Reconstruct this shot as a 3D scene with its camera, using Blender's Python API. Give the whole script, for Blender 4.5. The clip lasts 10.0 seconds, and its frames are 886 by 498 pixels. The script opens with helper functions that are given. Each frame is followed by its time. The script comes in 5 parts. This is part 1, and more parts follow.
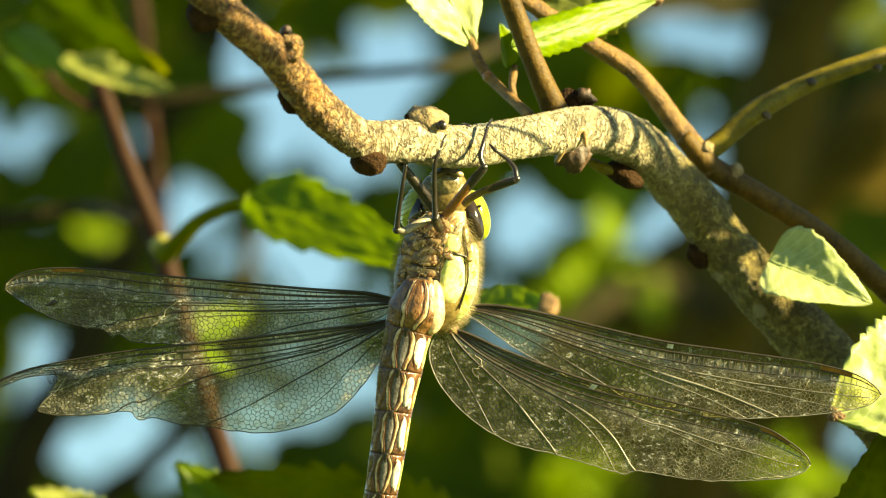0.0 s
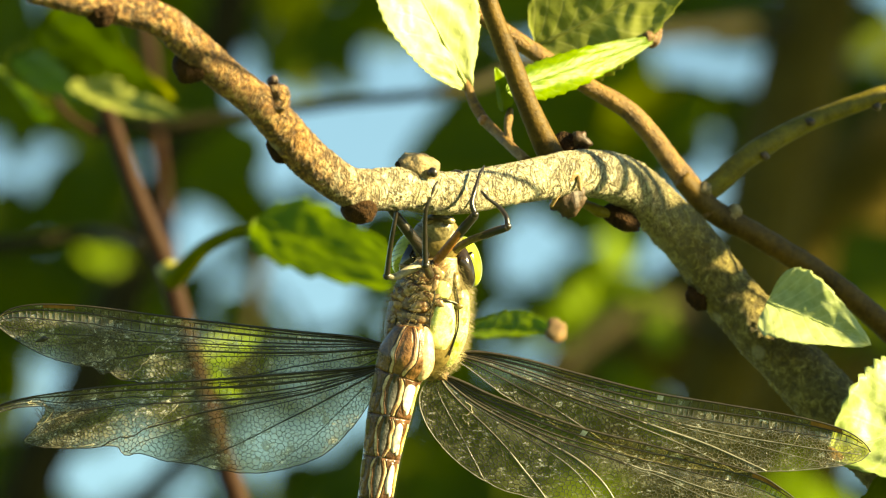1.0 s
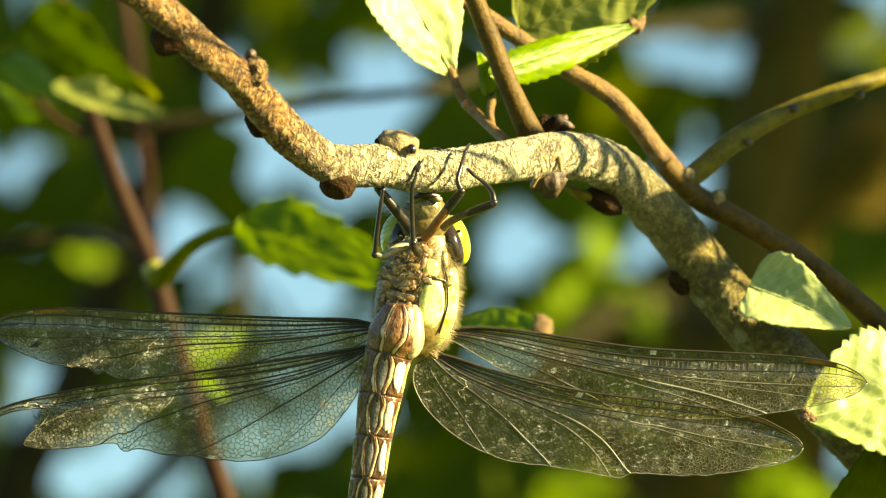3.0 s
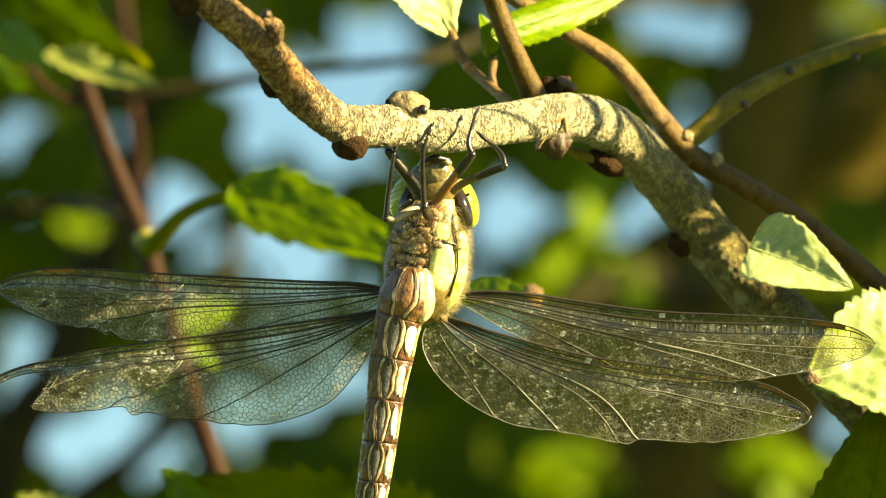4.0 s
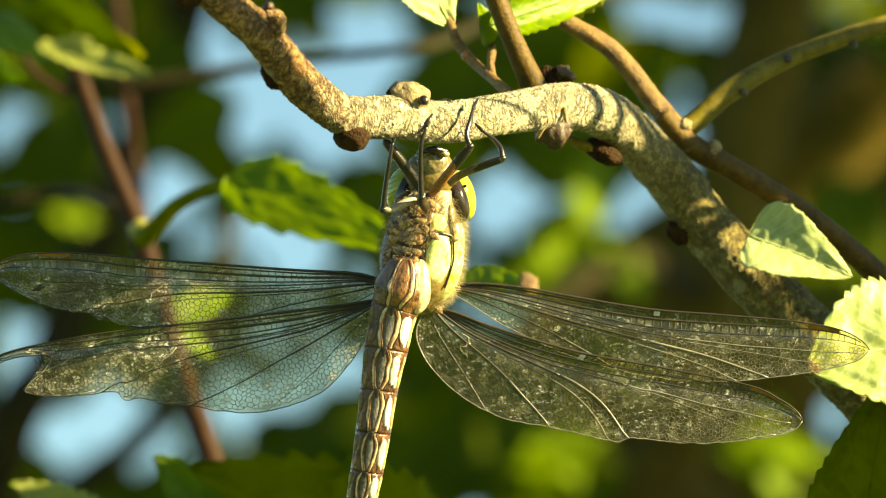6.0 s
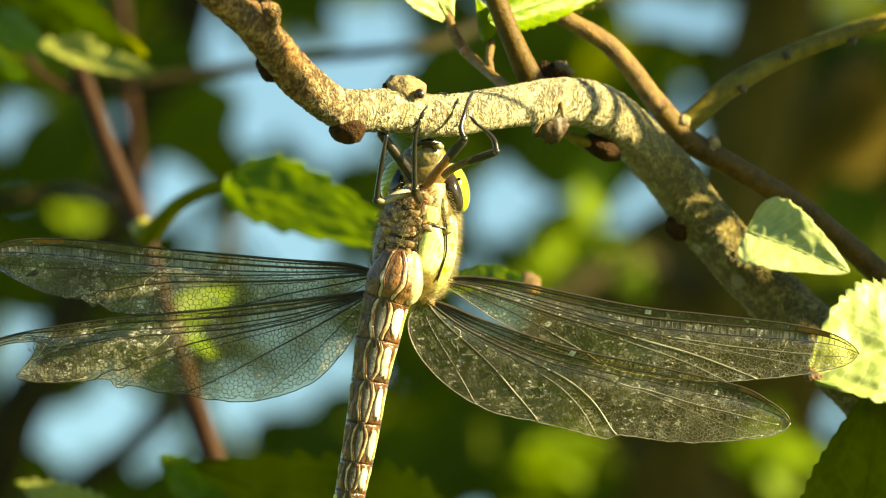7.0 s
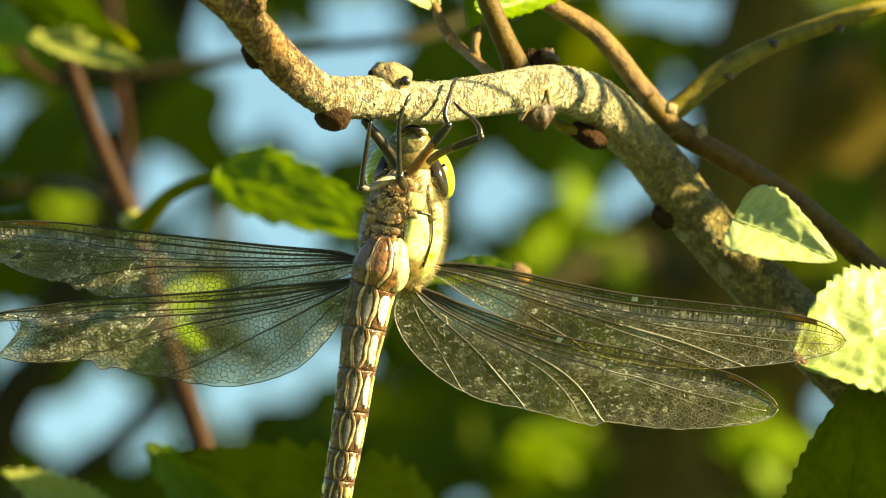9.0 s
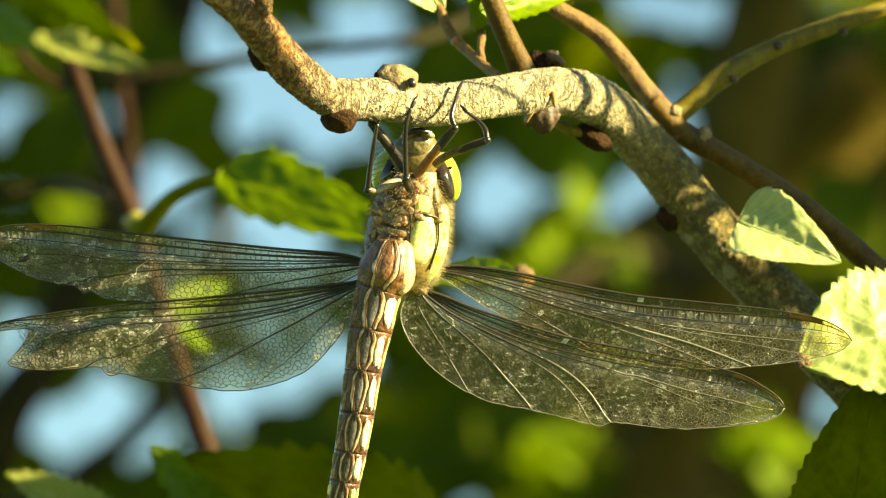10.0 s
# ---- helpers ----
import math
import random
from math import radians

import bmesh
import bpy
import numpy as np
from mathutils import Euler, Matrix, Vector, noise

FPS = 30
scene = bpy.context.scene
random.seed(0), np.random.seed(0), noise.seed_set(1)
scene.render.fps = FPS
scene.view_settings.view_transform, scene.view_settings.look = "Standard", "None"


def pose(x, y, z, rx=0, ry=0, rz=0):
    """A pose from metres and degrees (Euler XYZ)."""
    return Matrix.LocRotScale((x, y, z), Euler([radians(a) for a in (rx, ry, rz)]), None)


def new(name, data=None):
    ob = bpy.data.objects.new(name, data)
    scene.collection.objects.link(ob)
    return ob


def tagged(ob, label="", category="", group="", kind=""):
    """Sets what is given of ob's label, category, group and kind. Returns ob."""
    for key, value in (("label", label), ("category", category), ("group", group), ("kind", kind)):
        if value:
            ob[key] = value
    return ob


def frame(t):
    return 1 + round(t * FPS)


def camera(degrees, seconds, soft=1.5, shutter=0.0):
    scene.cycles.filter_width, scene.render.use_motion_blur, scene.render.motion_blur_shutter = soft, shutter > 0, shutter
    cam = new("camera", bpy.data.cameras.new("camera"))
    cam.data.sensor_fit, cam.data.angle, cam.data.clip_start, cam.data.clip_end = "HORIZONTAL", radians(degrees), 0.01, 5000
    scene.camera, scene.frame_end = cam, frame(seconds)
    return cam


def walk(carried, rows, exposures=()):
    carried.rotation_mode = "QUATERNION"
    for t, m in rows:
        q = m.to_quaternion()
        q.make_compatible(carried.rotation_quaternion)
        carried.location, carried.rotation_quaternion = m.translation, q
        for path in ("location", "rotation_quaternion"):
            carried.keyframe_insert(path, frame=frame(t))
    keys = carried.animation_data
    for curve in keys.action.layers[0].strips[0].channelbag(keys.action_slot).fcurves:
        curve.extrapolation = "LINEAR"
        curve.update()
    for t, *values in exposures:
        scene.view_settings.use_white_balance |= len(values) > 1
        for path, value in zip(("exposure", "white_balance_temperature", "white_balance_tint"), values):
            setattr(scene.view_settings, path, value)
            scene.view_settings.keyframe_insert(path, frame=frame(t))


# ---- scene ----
from mathutils.geometry import delaunay_2d_cdt

# The place is laid out in millimetres, to fit the camera's view, on a plan that stands across the line of sight:
# x to the right, y away from the camera, z up; the plan leans back by 12 degrees, for the camera looks up into the
# crown.
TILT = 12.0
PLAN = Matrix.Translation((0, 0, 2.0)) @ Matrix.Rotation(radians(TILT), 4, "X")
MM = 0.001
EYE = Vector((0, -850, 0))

# ---- camera: a long lens held by hand ----
cam = camera(7.0, 10.0, soft=1.25)
cam.data.dof.use_dof = True
cam.data.dof.focus_distance = 0.832
cam.data.dof.aperture_fstop = 42.0


def held(yaw, pitch, roll):
    """Camera pose: it stands still and is turned, in milliradians."""
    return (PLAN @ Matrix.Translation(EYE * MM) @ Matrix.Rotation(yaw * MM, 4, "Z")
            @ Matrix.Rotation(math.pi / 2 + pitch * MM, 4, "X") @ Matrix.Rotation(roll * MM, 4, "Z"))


walk(cam, [
    (0, held(3.19, 4.11, 10.79)),
    (0.5, held(4.75, 7.17, 8.78)),
    (1, held(4.22, 7.62, 10.49)),
    (1.5, held(4.55, 7.99, 9.59)),
    (2, held(1.06, 3.68, 0.36)),
    (2.5, held(3.72, 8.17, 12.15)),
    (2.7, held(3.30, 8.12, 2.25)),
    (3.8, held(0.79, 3.48, 1.80)),
    (4, held(0.94, 3.03, 4.35)),
    (4.5, held(-0.39, -0.20, -0.12)),
    (5, held(-2.38, -0.99, -5.13)),
    (5.5, held(-0.52, 0.59, -0.81)),
    (5.7, held(0.05, 1.08, -0.10)),
    (6.8, held(0.48, 1.78, 0.11)),
    (7, held(0.55, 1.40, 2.45)),
    (7.5, held(0.55, 1.33, 0.69)),
    (8, held(0.01, 0.64, -1.62)),
    (8.5, held(0.00, 0.00, 0.00)),
    (9, held(-0.82, 0.18, -0.60)),
    (9.5, held(-0.88, -0.69, -2.99)),
    (10, held(-0.39, 0.41, -0.86)),
], [(0, 2.48, 9800, -3.5), (10, 2.48, 9800, -3.5)])

# ---- world, sun, exposure ----
SUN_WAY = Vector((0.87, -0.21, 0.41)).normalized()  # towards the sun, on the plan
TO_SUN = (PLAN.to_3x3() @ SUN_WAY).normalized()
world = bpy.data.worlds.new("world")
scene.world = world
world.use_nodes = True
sky = world.node_tree.nodes.new("ShaderNodeTexSky")
sky.sky_type = "NISHITA"
sky.sun_disc = False
sky.sun_elevation = math.asin(TO_SUN.z)
sky.sun_rotation = math.atan2(TO_SUN.x, TO_SUN.y)
sky.air_density, sky.dust_density, sky.ozone_density = 1.0, 0.15, 2.2
world.node_tree.nodes["Background"].inputs["Strength"].default_value = 0.044
blue = world.node_tree.nodes.new("ShaderNodeMix")
blue.data_type, blue.blend_type = "RGBA", "MULTIPLY"
blue.inputs[0].default_value, blue.inputs[7].default_value = 1.0, (0.75, 0.95, 1.09, 1)
world.node_tree.links.new(sky.outputs[0], blue.inputs[6])
world.node_tree.links.new(blue.outputs[2], world.node_tree.nodes["Background"].inputs["Color"])
sun_data = bpy.data.lights.new("sun", "SUN")
sun_data.energy, sun_data.angle, sun_data.color = 5.0, radians(0.55), (1.0, 0.90, 0.62)
sun = new("sun", sun_data)
sun.matrix_world = Matrix.Translation((2, -3, 6)) @ TO_SUN.to_track_quat("Z", "Y").to_matrix().to_4x4()


# ---- materials ----
class Nodes:
    """Short hand for a node material."""

    def __init__(self, name):
        self.mat = bpy.data.materials.new(name)
        self.mat.use_nodes = True
        self.tree = self.mat.node_tree
        self.out = self.tree.nodes["Material Output"]
        self.bsdf = self.tree.nodes["Principled BSDF"]
        self.place = self.tree.nodes.new("ShaderNodeTexCoord").outputs["Object"]

    def add(self, kind, **inputs):
        node = self.tree.nodes.new("ShaderNode" + kind)
        for key, value in inputs.items():
            self.put(node.inputs[key.replace("_", " ")], value)
        return node

    def put(self, socket, value):
        if isinstance(value, bpy.types.NodeSocket):
            self.tree.links.new(value, socket)
        elif isinstance(value, (tuple, list)) and len(value) == 3 and socket.type == "RGBA":
            socket.default_value = (*value, 1)
        else:
            socket.default_value = value

    def noise(self, scale, detail=4.0, rough=0.6, at=None, distort=0.0):
        return self.add("TexNoise", Vector=at or self.place, Scale=scale, Detail=detail, Roughness=rough, Distortion=distort).outputs["Fac"]

    def ramp(self, value, stops):
        node = self.add("ValToRGB", Fac=value)
        while len(node.color_ramp.elements) < len(stops):
            node.color_ramp.elements.new(0.5)
        for element, (at, colour) in zip(node.color_ramp.elements, stops):
            element.position, element.color = at, (*colour, 1) if len(colour) == 3 else colour
        return node.outputs["Color"]

    def math(self, operation, a, b=0.0, c=0.0):
        node = self.tree.nodes.new("ShaderNodeMath")
        node.operation = operation
        for socket, value in zip(node.inputs, (a, b, c)):
            self.put(socket, value)
        return node.outputs[0]

    def mix(self, factor, a, b, blend="MIX"):
        node = self.tree.nodes.new("ShaderNodeMix")
        node.data_type, node.blend_type = "RGBA", blend
        self.put(node.inputs[0], factor), self.put(node.inputs[6], a), self.put(node.inputs[7], b)
        return node.outputs[2]

    def stretched(self, x, y, z):
        return self.add("Mapping", Vector=self.place, Scale=(x, y, z)).outputs[0]

    def bump(self, height, strength, distance):
        return self.add("Bump", Height=height, Strength=strength, Distance=distance).outputs[0]

    def finish(self, colour, rough=0.6, normal=None, **more):
        self.put(self.bsdf.inputs["Base Color"], colour)
        self.put(self.bsdf.inputs["Roughness"], rough)
        if normal is not None:
            self.put(self.bsdf.inputs["Normal"], normal)
        for key, value in more.items():
            self.put(self.bsdf.inputs[key.replace("_", " ")], value)
        return self.mat


def mixed(name, dark, light, scale, rough=0.6, bump=0.4, relief=0.0001, spread=(0.35, 0.68), **more):
    """A plain surface: two tones by noise at two scales, with fine relief."""
    n = Nodes(name)
    broad, fine = n.noise(scale), n.noise(scale * 6, 3.0)
    tone = n.math("MULTIPLY_ADD", fine, 0.4, n.math("MULTIPLY", broad, 0.6))
    colour = n.ramp(tone, [(spread[0], dark), (spread[1], light)])
    return n.finish(colour, rough, n.bump(n.math("ADD", broad, fine), bump, relief), **more)


def bark_material():
    """Young bark: cream skin with wandering cracks over brown, rust towards the thin end; smooth olive towards the
    thick end, where shade is painted into the colour.
    """
    n = Nodes("bark")
    along = n.add("SeparateXYZ", Vector=n.place).outputs[0]
    warp = n.noise(880.0, 6.0, 0.7, distort=1.0)
    fine = n.noise(2400.0, 4.0, 0.7)

    def cracks(scale, width, at, distort):
        """Thin wandering lines where a noise crosses its middle."""
        wander = n.math("ABSOLUTE", n.math("SUBTRACT", n.noise(scale, 3.0, 0.55, at=at, distort=distort), 0.5))
        return n.ramp(wander, [(0.0, (1, 1, 1)), (width * 0.45, (0.75, 0.75, 0.75)), (width, (0, 0, 0))])

    across = n.stretched(1.7, 0.8, 0.8)
    where = n.ramp(n.noise(260.0, 3.0), [(0.32, (0.2, 0.2, 0.2)), (0.50, (1, 1, 1))])
    lines = n.math("MAXIMUM", cracks(400.0, 0.062, across, 1.6), n.math("MULTIPLY", cracks(850.0, 0.056, across, 1.0), 0.6))
    lines = n.math("MULTIPLY", lines, where)
    cream = n.ramp(warp, [(0.28, (0.27, 0.20, 0.10)), (0.37, (0.43, 0.35, 0.19)), (0.48, (0.54, 0.47, 0.29)), (0.62, (0.74, 0.69, 0.50))])
    rust = n.ramp(warp, [(0.33, (0.035, 0.014, 0.005)), (0.42, (0.17, 0.070, 0.017)), (0.51, (0.40, 0.19, 0.050)), (0.63, (0.68, 0.44, 0.18))])
    # darker than the cream: shade on the thick end is put in here
    olive = n.ramp(warp, [(0.30, (0.050, 0.034, 0.005)), (0.50, (0.17, 0.125, 0.022)), (0.68, (0.46, 0.38, 0.12))])
    to_rust = n.add("MapRange", Value=n.math("MULTIPLY_ADD", warp, 0.016, along), From_Min=-0.054, From_Max=-0.044, To_Min=1.0, To_Max=0.0).outputs[0]
    to_shaded_olive = n.add("MapRange", Value=n.math("MULTIPLY_ADD", warp, 0.008, along), From_Min=-0.024, From_Max=-0.014, To_Min=0.0, To_Max=1.0).outputs[0]
    colour = n.mix(to_shaded_olive, n.mix(to_rust, cream, rust), olive)
    strength = n.math("MULTIPLY", lines, n.math("MULTIPLY_ADD", to_shaded_olive, -0.74, 0.92))
    colour = n.mix(strength, colour, (0.055, 0.032, 0.014))
    # pale round pores
    pores = n.add("TexVoronoi", Vector=n.place, Scale=150.0)
    dots = n.ramp(pores.outputs["Distance"], [(0.10, (1, 1, 1)), (0.16, (0, 0, 0))])
    colour = n.mix(n.math("MULTIPLY", dots, 0.35), colour, (0.62, 0.56, 0.40))
    height = n.math("ADD", n.math("MULTIPLY", lines, n.math("MULTIPLY_ADD", to_shaded_olive, 0.7, -1.1)), n.math("MULTIPLY_ADD", warp, 1.7, n.math("MULTIPLY", fine, 0.5)))
    return n.finish(colour, 0.72, n.bump(height, 1.0, 0.0010))


def leaf_material(name, dark, light, vein, gloss=0.38, clear=0.45, vary=0.25, shine=0.5, spread=(0.36, 0.64)):
    """Leaf: waxy face, light comes through the blade, pale side veins and a net of small ones."""
    n = Nodes(name)
    uv = n.tree.nodes.new("ShaderNodeUVMap")
    parts = n.add("SeparateXYZ", Vector=uv.outputs[0])
    u, v = parts.outputs[0], n.math("ABSOLUTE", n.math("SUBTRACT", parts.outputs[1], 0.5))
    rank = n.math("SUBTRACT", n.math("MULTIPLY", u, 8.0), n.math("MULTIPLY", n.math("POWER", v, 0.8), 5.0))
    wave = n.math("ABSOLUTE", n.math("SUBTRACT", n.math("FRACT", rank), 0.5))
    side = n.ramp(wave, [(0.0, (1, 1, 1)), (0.055, (0.55, 0.55, 0.55)), (0.13, (0, 0, 0))])
    rib = n.ramp(v, [(0.0, (1, 1, 1)), (0.016, (0.8, 0.8, 0.8)), (0.03, (0, 0, 0))])
    net = n.add("TexVoronoi", Vector=n.place, Scale=750.0)
    net.feature = "DISTANCE_TO_EDGE"
    web = n.ramp(net.outputs["Distance"], [(0.0, (1, 1, 1)), (0.09, (0, 0, 0))])
    veins = n.math("MAXIMUM", n.math("MAXIMUM", side, rib), n.math("MULTIPLY", web, 0.30))
    tone = n.math("MULTIPLY_ADD", n.noise(900.0, 4.0), 0.45, n.math("MULTIPLY", n.noise(110.0), 0.55))
    tone = n.math("MULTIPLY_ADD", n.math("SUBTRACT", n.add("ObjectInfo").outputs["Random"], 0.5), vary, tone)
    colour = n.mix(n.math("MULTIPLY", veins, 0.26), n.ramp(tone, [(spread[0], dark), (spread[1], light)]), vein)
    normal = n.bump(n.math("MULTIPLY_ADD", veins, -0.4, n.math("MULTIPLY", n.noise(1300.0), 0.9)), 0.35, 0.00013)
    n.finish(colour, gloss, normal, Specular_IOR_Level=shine)
    through_leaf = n.add("BsdfTranslucent", Color=n.mix(0.5, colour, (0.28, 0.42, 0.004)), Normal=normal)
    both = n.add("MixShader", Fac=clear)
    n.tree.links.new(n.bsdf.outputs[0], both.inputs[1]), n.tree.links.new(through_leaf.outputs[0], both.inputs[2])
    n.tree.links.new(both.outputs[0], n.out.inputs[0])
    return n.mat


def membrane_material(name, tint, dust, fleck):
    """Wing skin: nearly clear, faintly brown, dusty and scratched, with a weak gloss; glints are painted into its haze.
    """
    n = Nodes(name)
    cells = n.add("TexVoronoi", Vector=n.place, Scale=1050.0)
    tone = n.add("SeparateColor", Color=cells.outputs["Color"]).outputs[0]
    worn = n.ramp(n.noise(150.0, 4.0, 0.7), [(0.36, (0.15, 0.15, 0.15)), (0.58, (1, 1, 1))])
    # flecks: dust, and small glints painted as pale haze
    flecks = n.math("MULTIPLY", n.ramp(n.noise(1500.0, 5.0, 0.8, at=n.stretched(0.55, 1.0, 1.2), distort=0.6), [(0.54, (0, 0, 0)), (0.63, (1, 1, 1))]), worn)
    # single cells that shine in the sun, painted paler at random
    painted_glint = n.math("MULTIPLY", n.ramp(tone, [(0.70, (0, 0, 0)), (0.95, (1, 1, 1))]), worn)
    film = n.ramp(n.noise(330.0, 6.0, 0.75, at=n.stretched(0.35, 1.0, 1.0)), [(0.38, (0.035, 0.035, 0.035)), (0.70, (0.26, 0.26, 0.26))])
    haze = n.math("ADD", n.math("MULTIPLY", flecks, fleck), n.math("ADD", n.math("MULTIPLY", painted_glint, 0.20), n.math("MULTIPLY", film, n.math("MULTIPLY_ADD", tone, 1.1, 0.25))))
    haze = n.math("MINIMUM", n.math("MULTIPLY", haze, dust), 0.85)
    n.finish(n.mix(flecks, (0.36, 0.335, 0.24), (0.84, 0.83, 0.76)), 0.35, n.bump(n.math("ADD", tone, n.noise(900.0)), 0.5, 0.00012))
    clear = n.add("BsdfTransparent", Color=tint)
    both = n.add("MixShader", Fac=haze)
    n.tree.links.new(clear.outputs[0], both.inputs[1]), n.tree.links.new(n.bsdf.outputs[0], both.inputs[2])
    sheen = n.add("BsdfGlossy", Color=(0.9, 0.95, 1.0), Roughness=0.22)
    top = n.add("MixShader", Fac=0.045)
    n.tree.links.new(both.outputs[0], top.inputs[1]), n.tree.links.new(sheen.outputs[0], top.inputs[2])
    n.tree.links.new(top.outputs[0], n.out.inputs[0])
    return n.mat


BARK = bark_material()
TWIG = mixed("twig_bark", (0.030, 0.013, 0.003), (0.25, 0.128, 0.024), 520, 0.6, 0.9, 0.0004)
TWIG_GREEN = mixed("green_twig_bark", (0.13, 0.125, 0.018), (0.32, 0.29, 0.05), 300, 0.5, 0.5, 0.00015)
TWIG_OLIVE = mixed("olive_twig_bark", (0.055, 0.042, 0.002), (0.15, 0.118, 0.006), 450, 0.55, 0.6, 0.0002, Specular_IOR_Level=0.25)
TWIG_DARK = mixed("dark_twig_bark", (0.032, 0.017, 0.003), (0.115, 0.066, 0.011), 350, 0.6, 0.6, 0.0002, Specular_IOR_Level=0.2)
# darkened red-brown: the shade on the stem is put into this bark
TWIG_RED = mixed("red_twig_bark_with_shade", (0.014, 0.006, 0.003), (0.040, 0.017, 0.009), 120, 0.6, 0.4, 0.0002, Specular_IOR_Level=0.08)
TRUNK = mixed("trunk_bark", (0.048, 0.034, 0.006), (0.13, 0.095, 0.018), 60, 0.9, 0.8, 0.002, Specular_IOR_Level=0.1)
# near-black copy of the bark: the boughs' shade is put into its colour
BOUGH = mixed("bough_bark_with_shade", (0.010, 0.008, 0.003), (0.032, 0.026, 0.009), 60, 0.9, 0.8, 0.002, Specular_IOR_Level=0.1)
STALK = mixed("leaf_stalk_skin", (0.055, 0.066, 0.001), (0.125, 0.135, 0.002), 200, 0.7, 0.3, 0.0001, Specular_IOR_Level=0.03)
SCAR = mixed("scar_bark", (0.007, 0.004, 0.002), (0.060, 0.028, 0.010), 450, 0.85, 0.9, 0.0006, Specular_IOR_Level=0.1)
SCAR_PALE = mixed("knob_bark", (0.045, 0.027, 0.012), (0.38, 0.28, 0.14), 800, 0.8, 0.8, 0.0003)
BUD = mixed("bud_scale", (0.010, 0.007, 0.005), (0.085, 0.042, 0.018), 900, 0.5, 0.5, 0.0002)
# paler leaf copy: part of the sunlight is put into its colour
LEAF_PALE = leaf_material("leaf_sun_in_colour", (0.19, 0.25, 0.070), (0.36, 0.41, 0.18), (0.56, 0.59, 0.34), 0.5, 0.22)
LEAF_GREEN = leaf_material("green_leaf", (0.065, 0.125, 0.002), (0.17, 0.26, 0.005), (0.26, 0.33, 0.025), 0.42, 0.45, 0.25, 0.3)
LEAF_OLIVE = leaf_material("olive_leaf", (0.19, 0.22, 0.04), (0.36, 0.38, 0.11), (0.62, 0.60, 0.28), 0.45, 0.5, 0.25, 0.3, (0.22, 0.80))
# lighter than the crown leaf: sunlight is painted into this tone
LEAF_SUN_TONED = leaf_material("sun_toned_leaf", (0.085, 0.155, 0.003), (0.205, 0.295, 0.009), (0.30, 0.38, 0.03), 0.5, 0.5, 0.3, 0.2, (0.22, 0.80))
# deeper leaf tone: shade on these leaves is put into the colour
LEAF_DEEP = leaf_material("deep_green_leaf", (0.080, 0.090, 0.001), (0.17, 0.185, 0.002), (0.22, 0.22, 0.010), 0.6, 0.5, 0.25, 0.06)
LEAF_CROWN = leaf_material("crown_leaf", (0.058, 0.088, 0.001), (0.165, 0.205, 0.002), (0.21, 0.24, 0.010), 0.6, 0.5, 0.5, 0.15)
LEAF_DRY = mixed("withered_leaf", (0.05, 0.022, 0.01), (0.30, 0.17, 0.07), 500, 0.7, 0.8, 0.0004)
GRASS = mixed("grass", (0.03, 0.06, 0.01), (0.10, 0.15, 0.03), 3, 0.9, 0.8, 0.02)
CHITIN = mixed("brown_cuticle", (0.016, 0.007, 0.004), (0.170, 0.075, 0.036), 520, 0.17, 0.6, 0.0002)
PLATE = mixed("grey_cuticle", (0.018, 0.016, 0.015), (0.16, 0.148, 0.14), 700, 0.22, 0.6, 0.0002)
# near-white: the sun's glare on the right flank is put into this colour
FLANK_GLARE = mixed("flank_painted_glare", (0.34, 0.23, 0.15), (0.90, 0.83, 0.72), 420, 0.12, 0.4, 0.0001, spread=(0.32, 0.62))
RIDGE = mixed("cream_cuticle", (0.19, 0.09, 0.036), (0.76, 0.59, 0.38), 620, 0.24, 0.4, 0.00008)
SPOT = mixed("yellow_cuticle", (0.48, 0.42, 0.06), (0.88, 0.82, 0.40), 420, 0.3, 0.2, 0.00005)
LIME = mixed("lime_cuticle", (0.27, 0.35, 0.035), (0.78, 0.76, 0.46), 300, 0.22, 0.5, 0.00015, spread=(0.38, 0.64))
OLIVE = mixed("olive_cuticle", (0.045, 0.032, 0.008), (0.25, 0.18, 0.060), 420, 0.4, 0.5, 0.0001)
FLESH = mixed("tan_cuticle", (0.06, 0.030, 0.012), (0.44, 0.29, 0.15), 480, 0.4, 0.6, 0.00015)
BREAST = mixed("breast_cuticle", (0.020, 0.008, 0.003), (0.26, 0.125, 0.050), 520, 0.22, 0.6, 0.0002)
DARK = mixed("black_cuticle", (0.006, 0.005, 0.004), (0.026, 0.019, 0.014), 700, 0.28, 0.3, 0.00006)
RUST = mixed("rust_cuticle", (0.10, 0.030, 0.008), (0.36, 0.14, 0.035), 500, 0.28, 0.3, 0.00006)
EYE_RIM = mixed("lime_eye", (0.17, 0.21, 0.015), (0.36, 0.39, 0.055), 500, 0.12, 0.08, 0.00003)
EYE_DARK = mixed("dark_eye", (0.006, 0.004, 0.003), (0.028, 0.018, 0.010), 500, 0.1, 0.08, 0.00003)
LEG_PALE = mixed("pale_leg", (0.07, 0.058, 0.038), (0.34, 0.29, 0.20), 500, 0.4, 0.4, 0.0001)
FACE = mixed("face_cuticle", (0.05, 0.038, 0.014), (0.36, 0.30, 0.16), 520, 0.3, 0.4, 0.0001)
AMBER = mixed("amber_cuticle", (0.09, 0.036, 0.012), (0.56, 0.36, 0.18), 620, 0.3, 0.4, 0.00008)
HAIR = mixed("pale_hair", (0.16, 0.12, 0.05), (0.42, 0.36, 0.19), 500, 0.5, 0.1, 0.00003)
VEIN = mixed("dark_vein", (0.008, 0.006, 0.004), (0.035, 0.026, 0.016), 600, 0.45, 0.2, 0.00003)
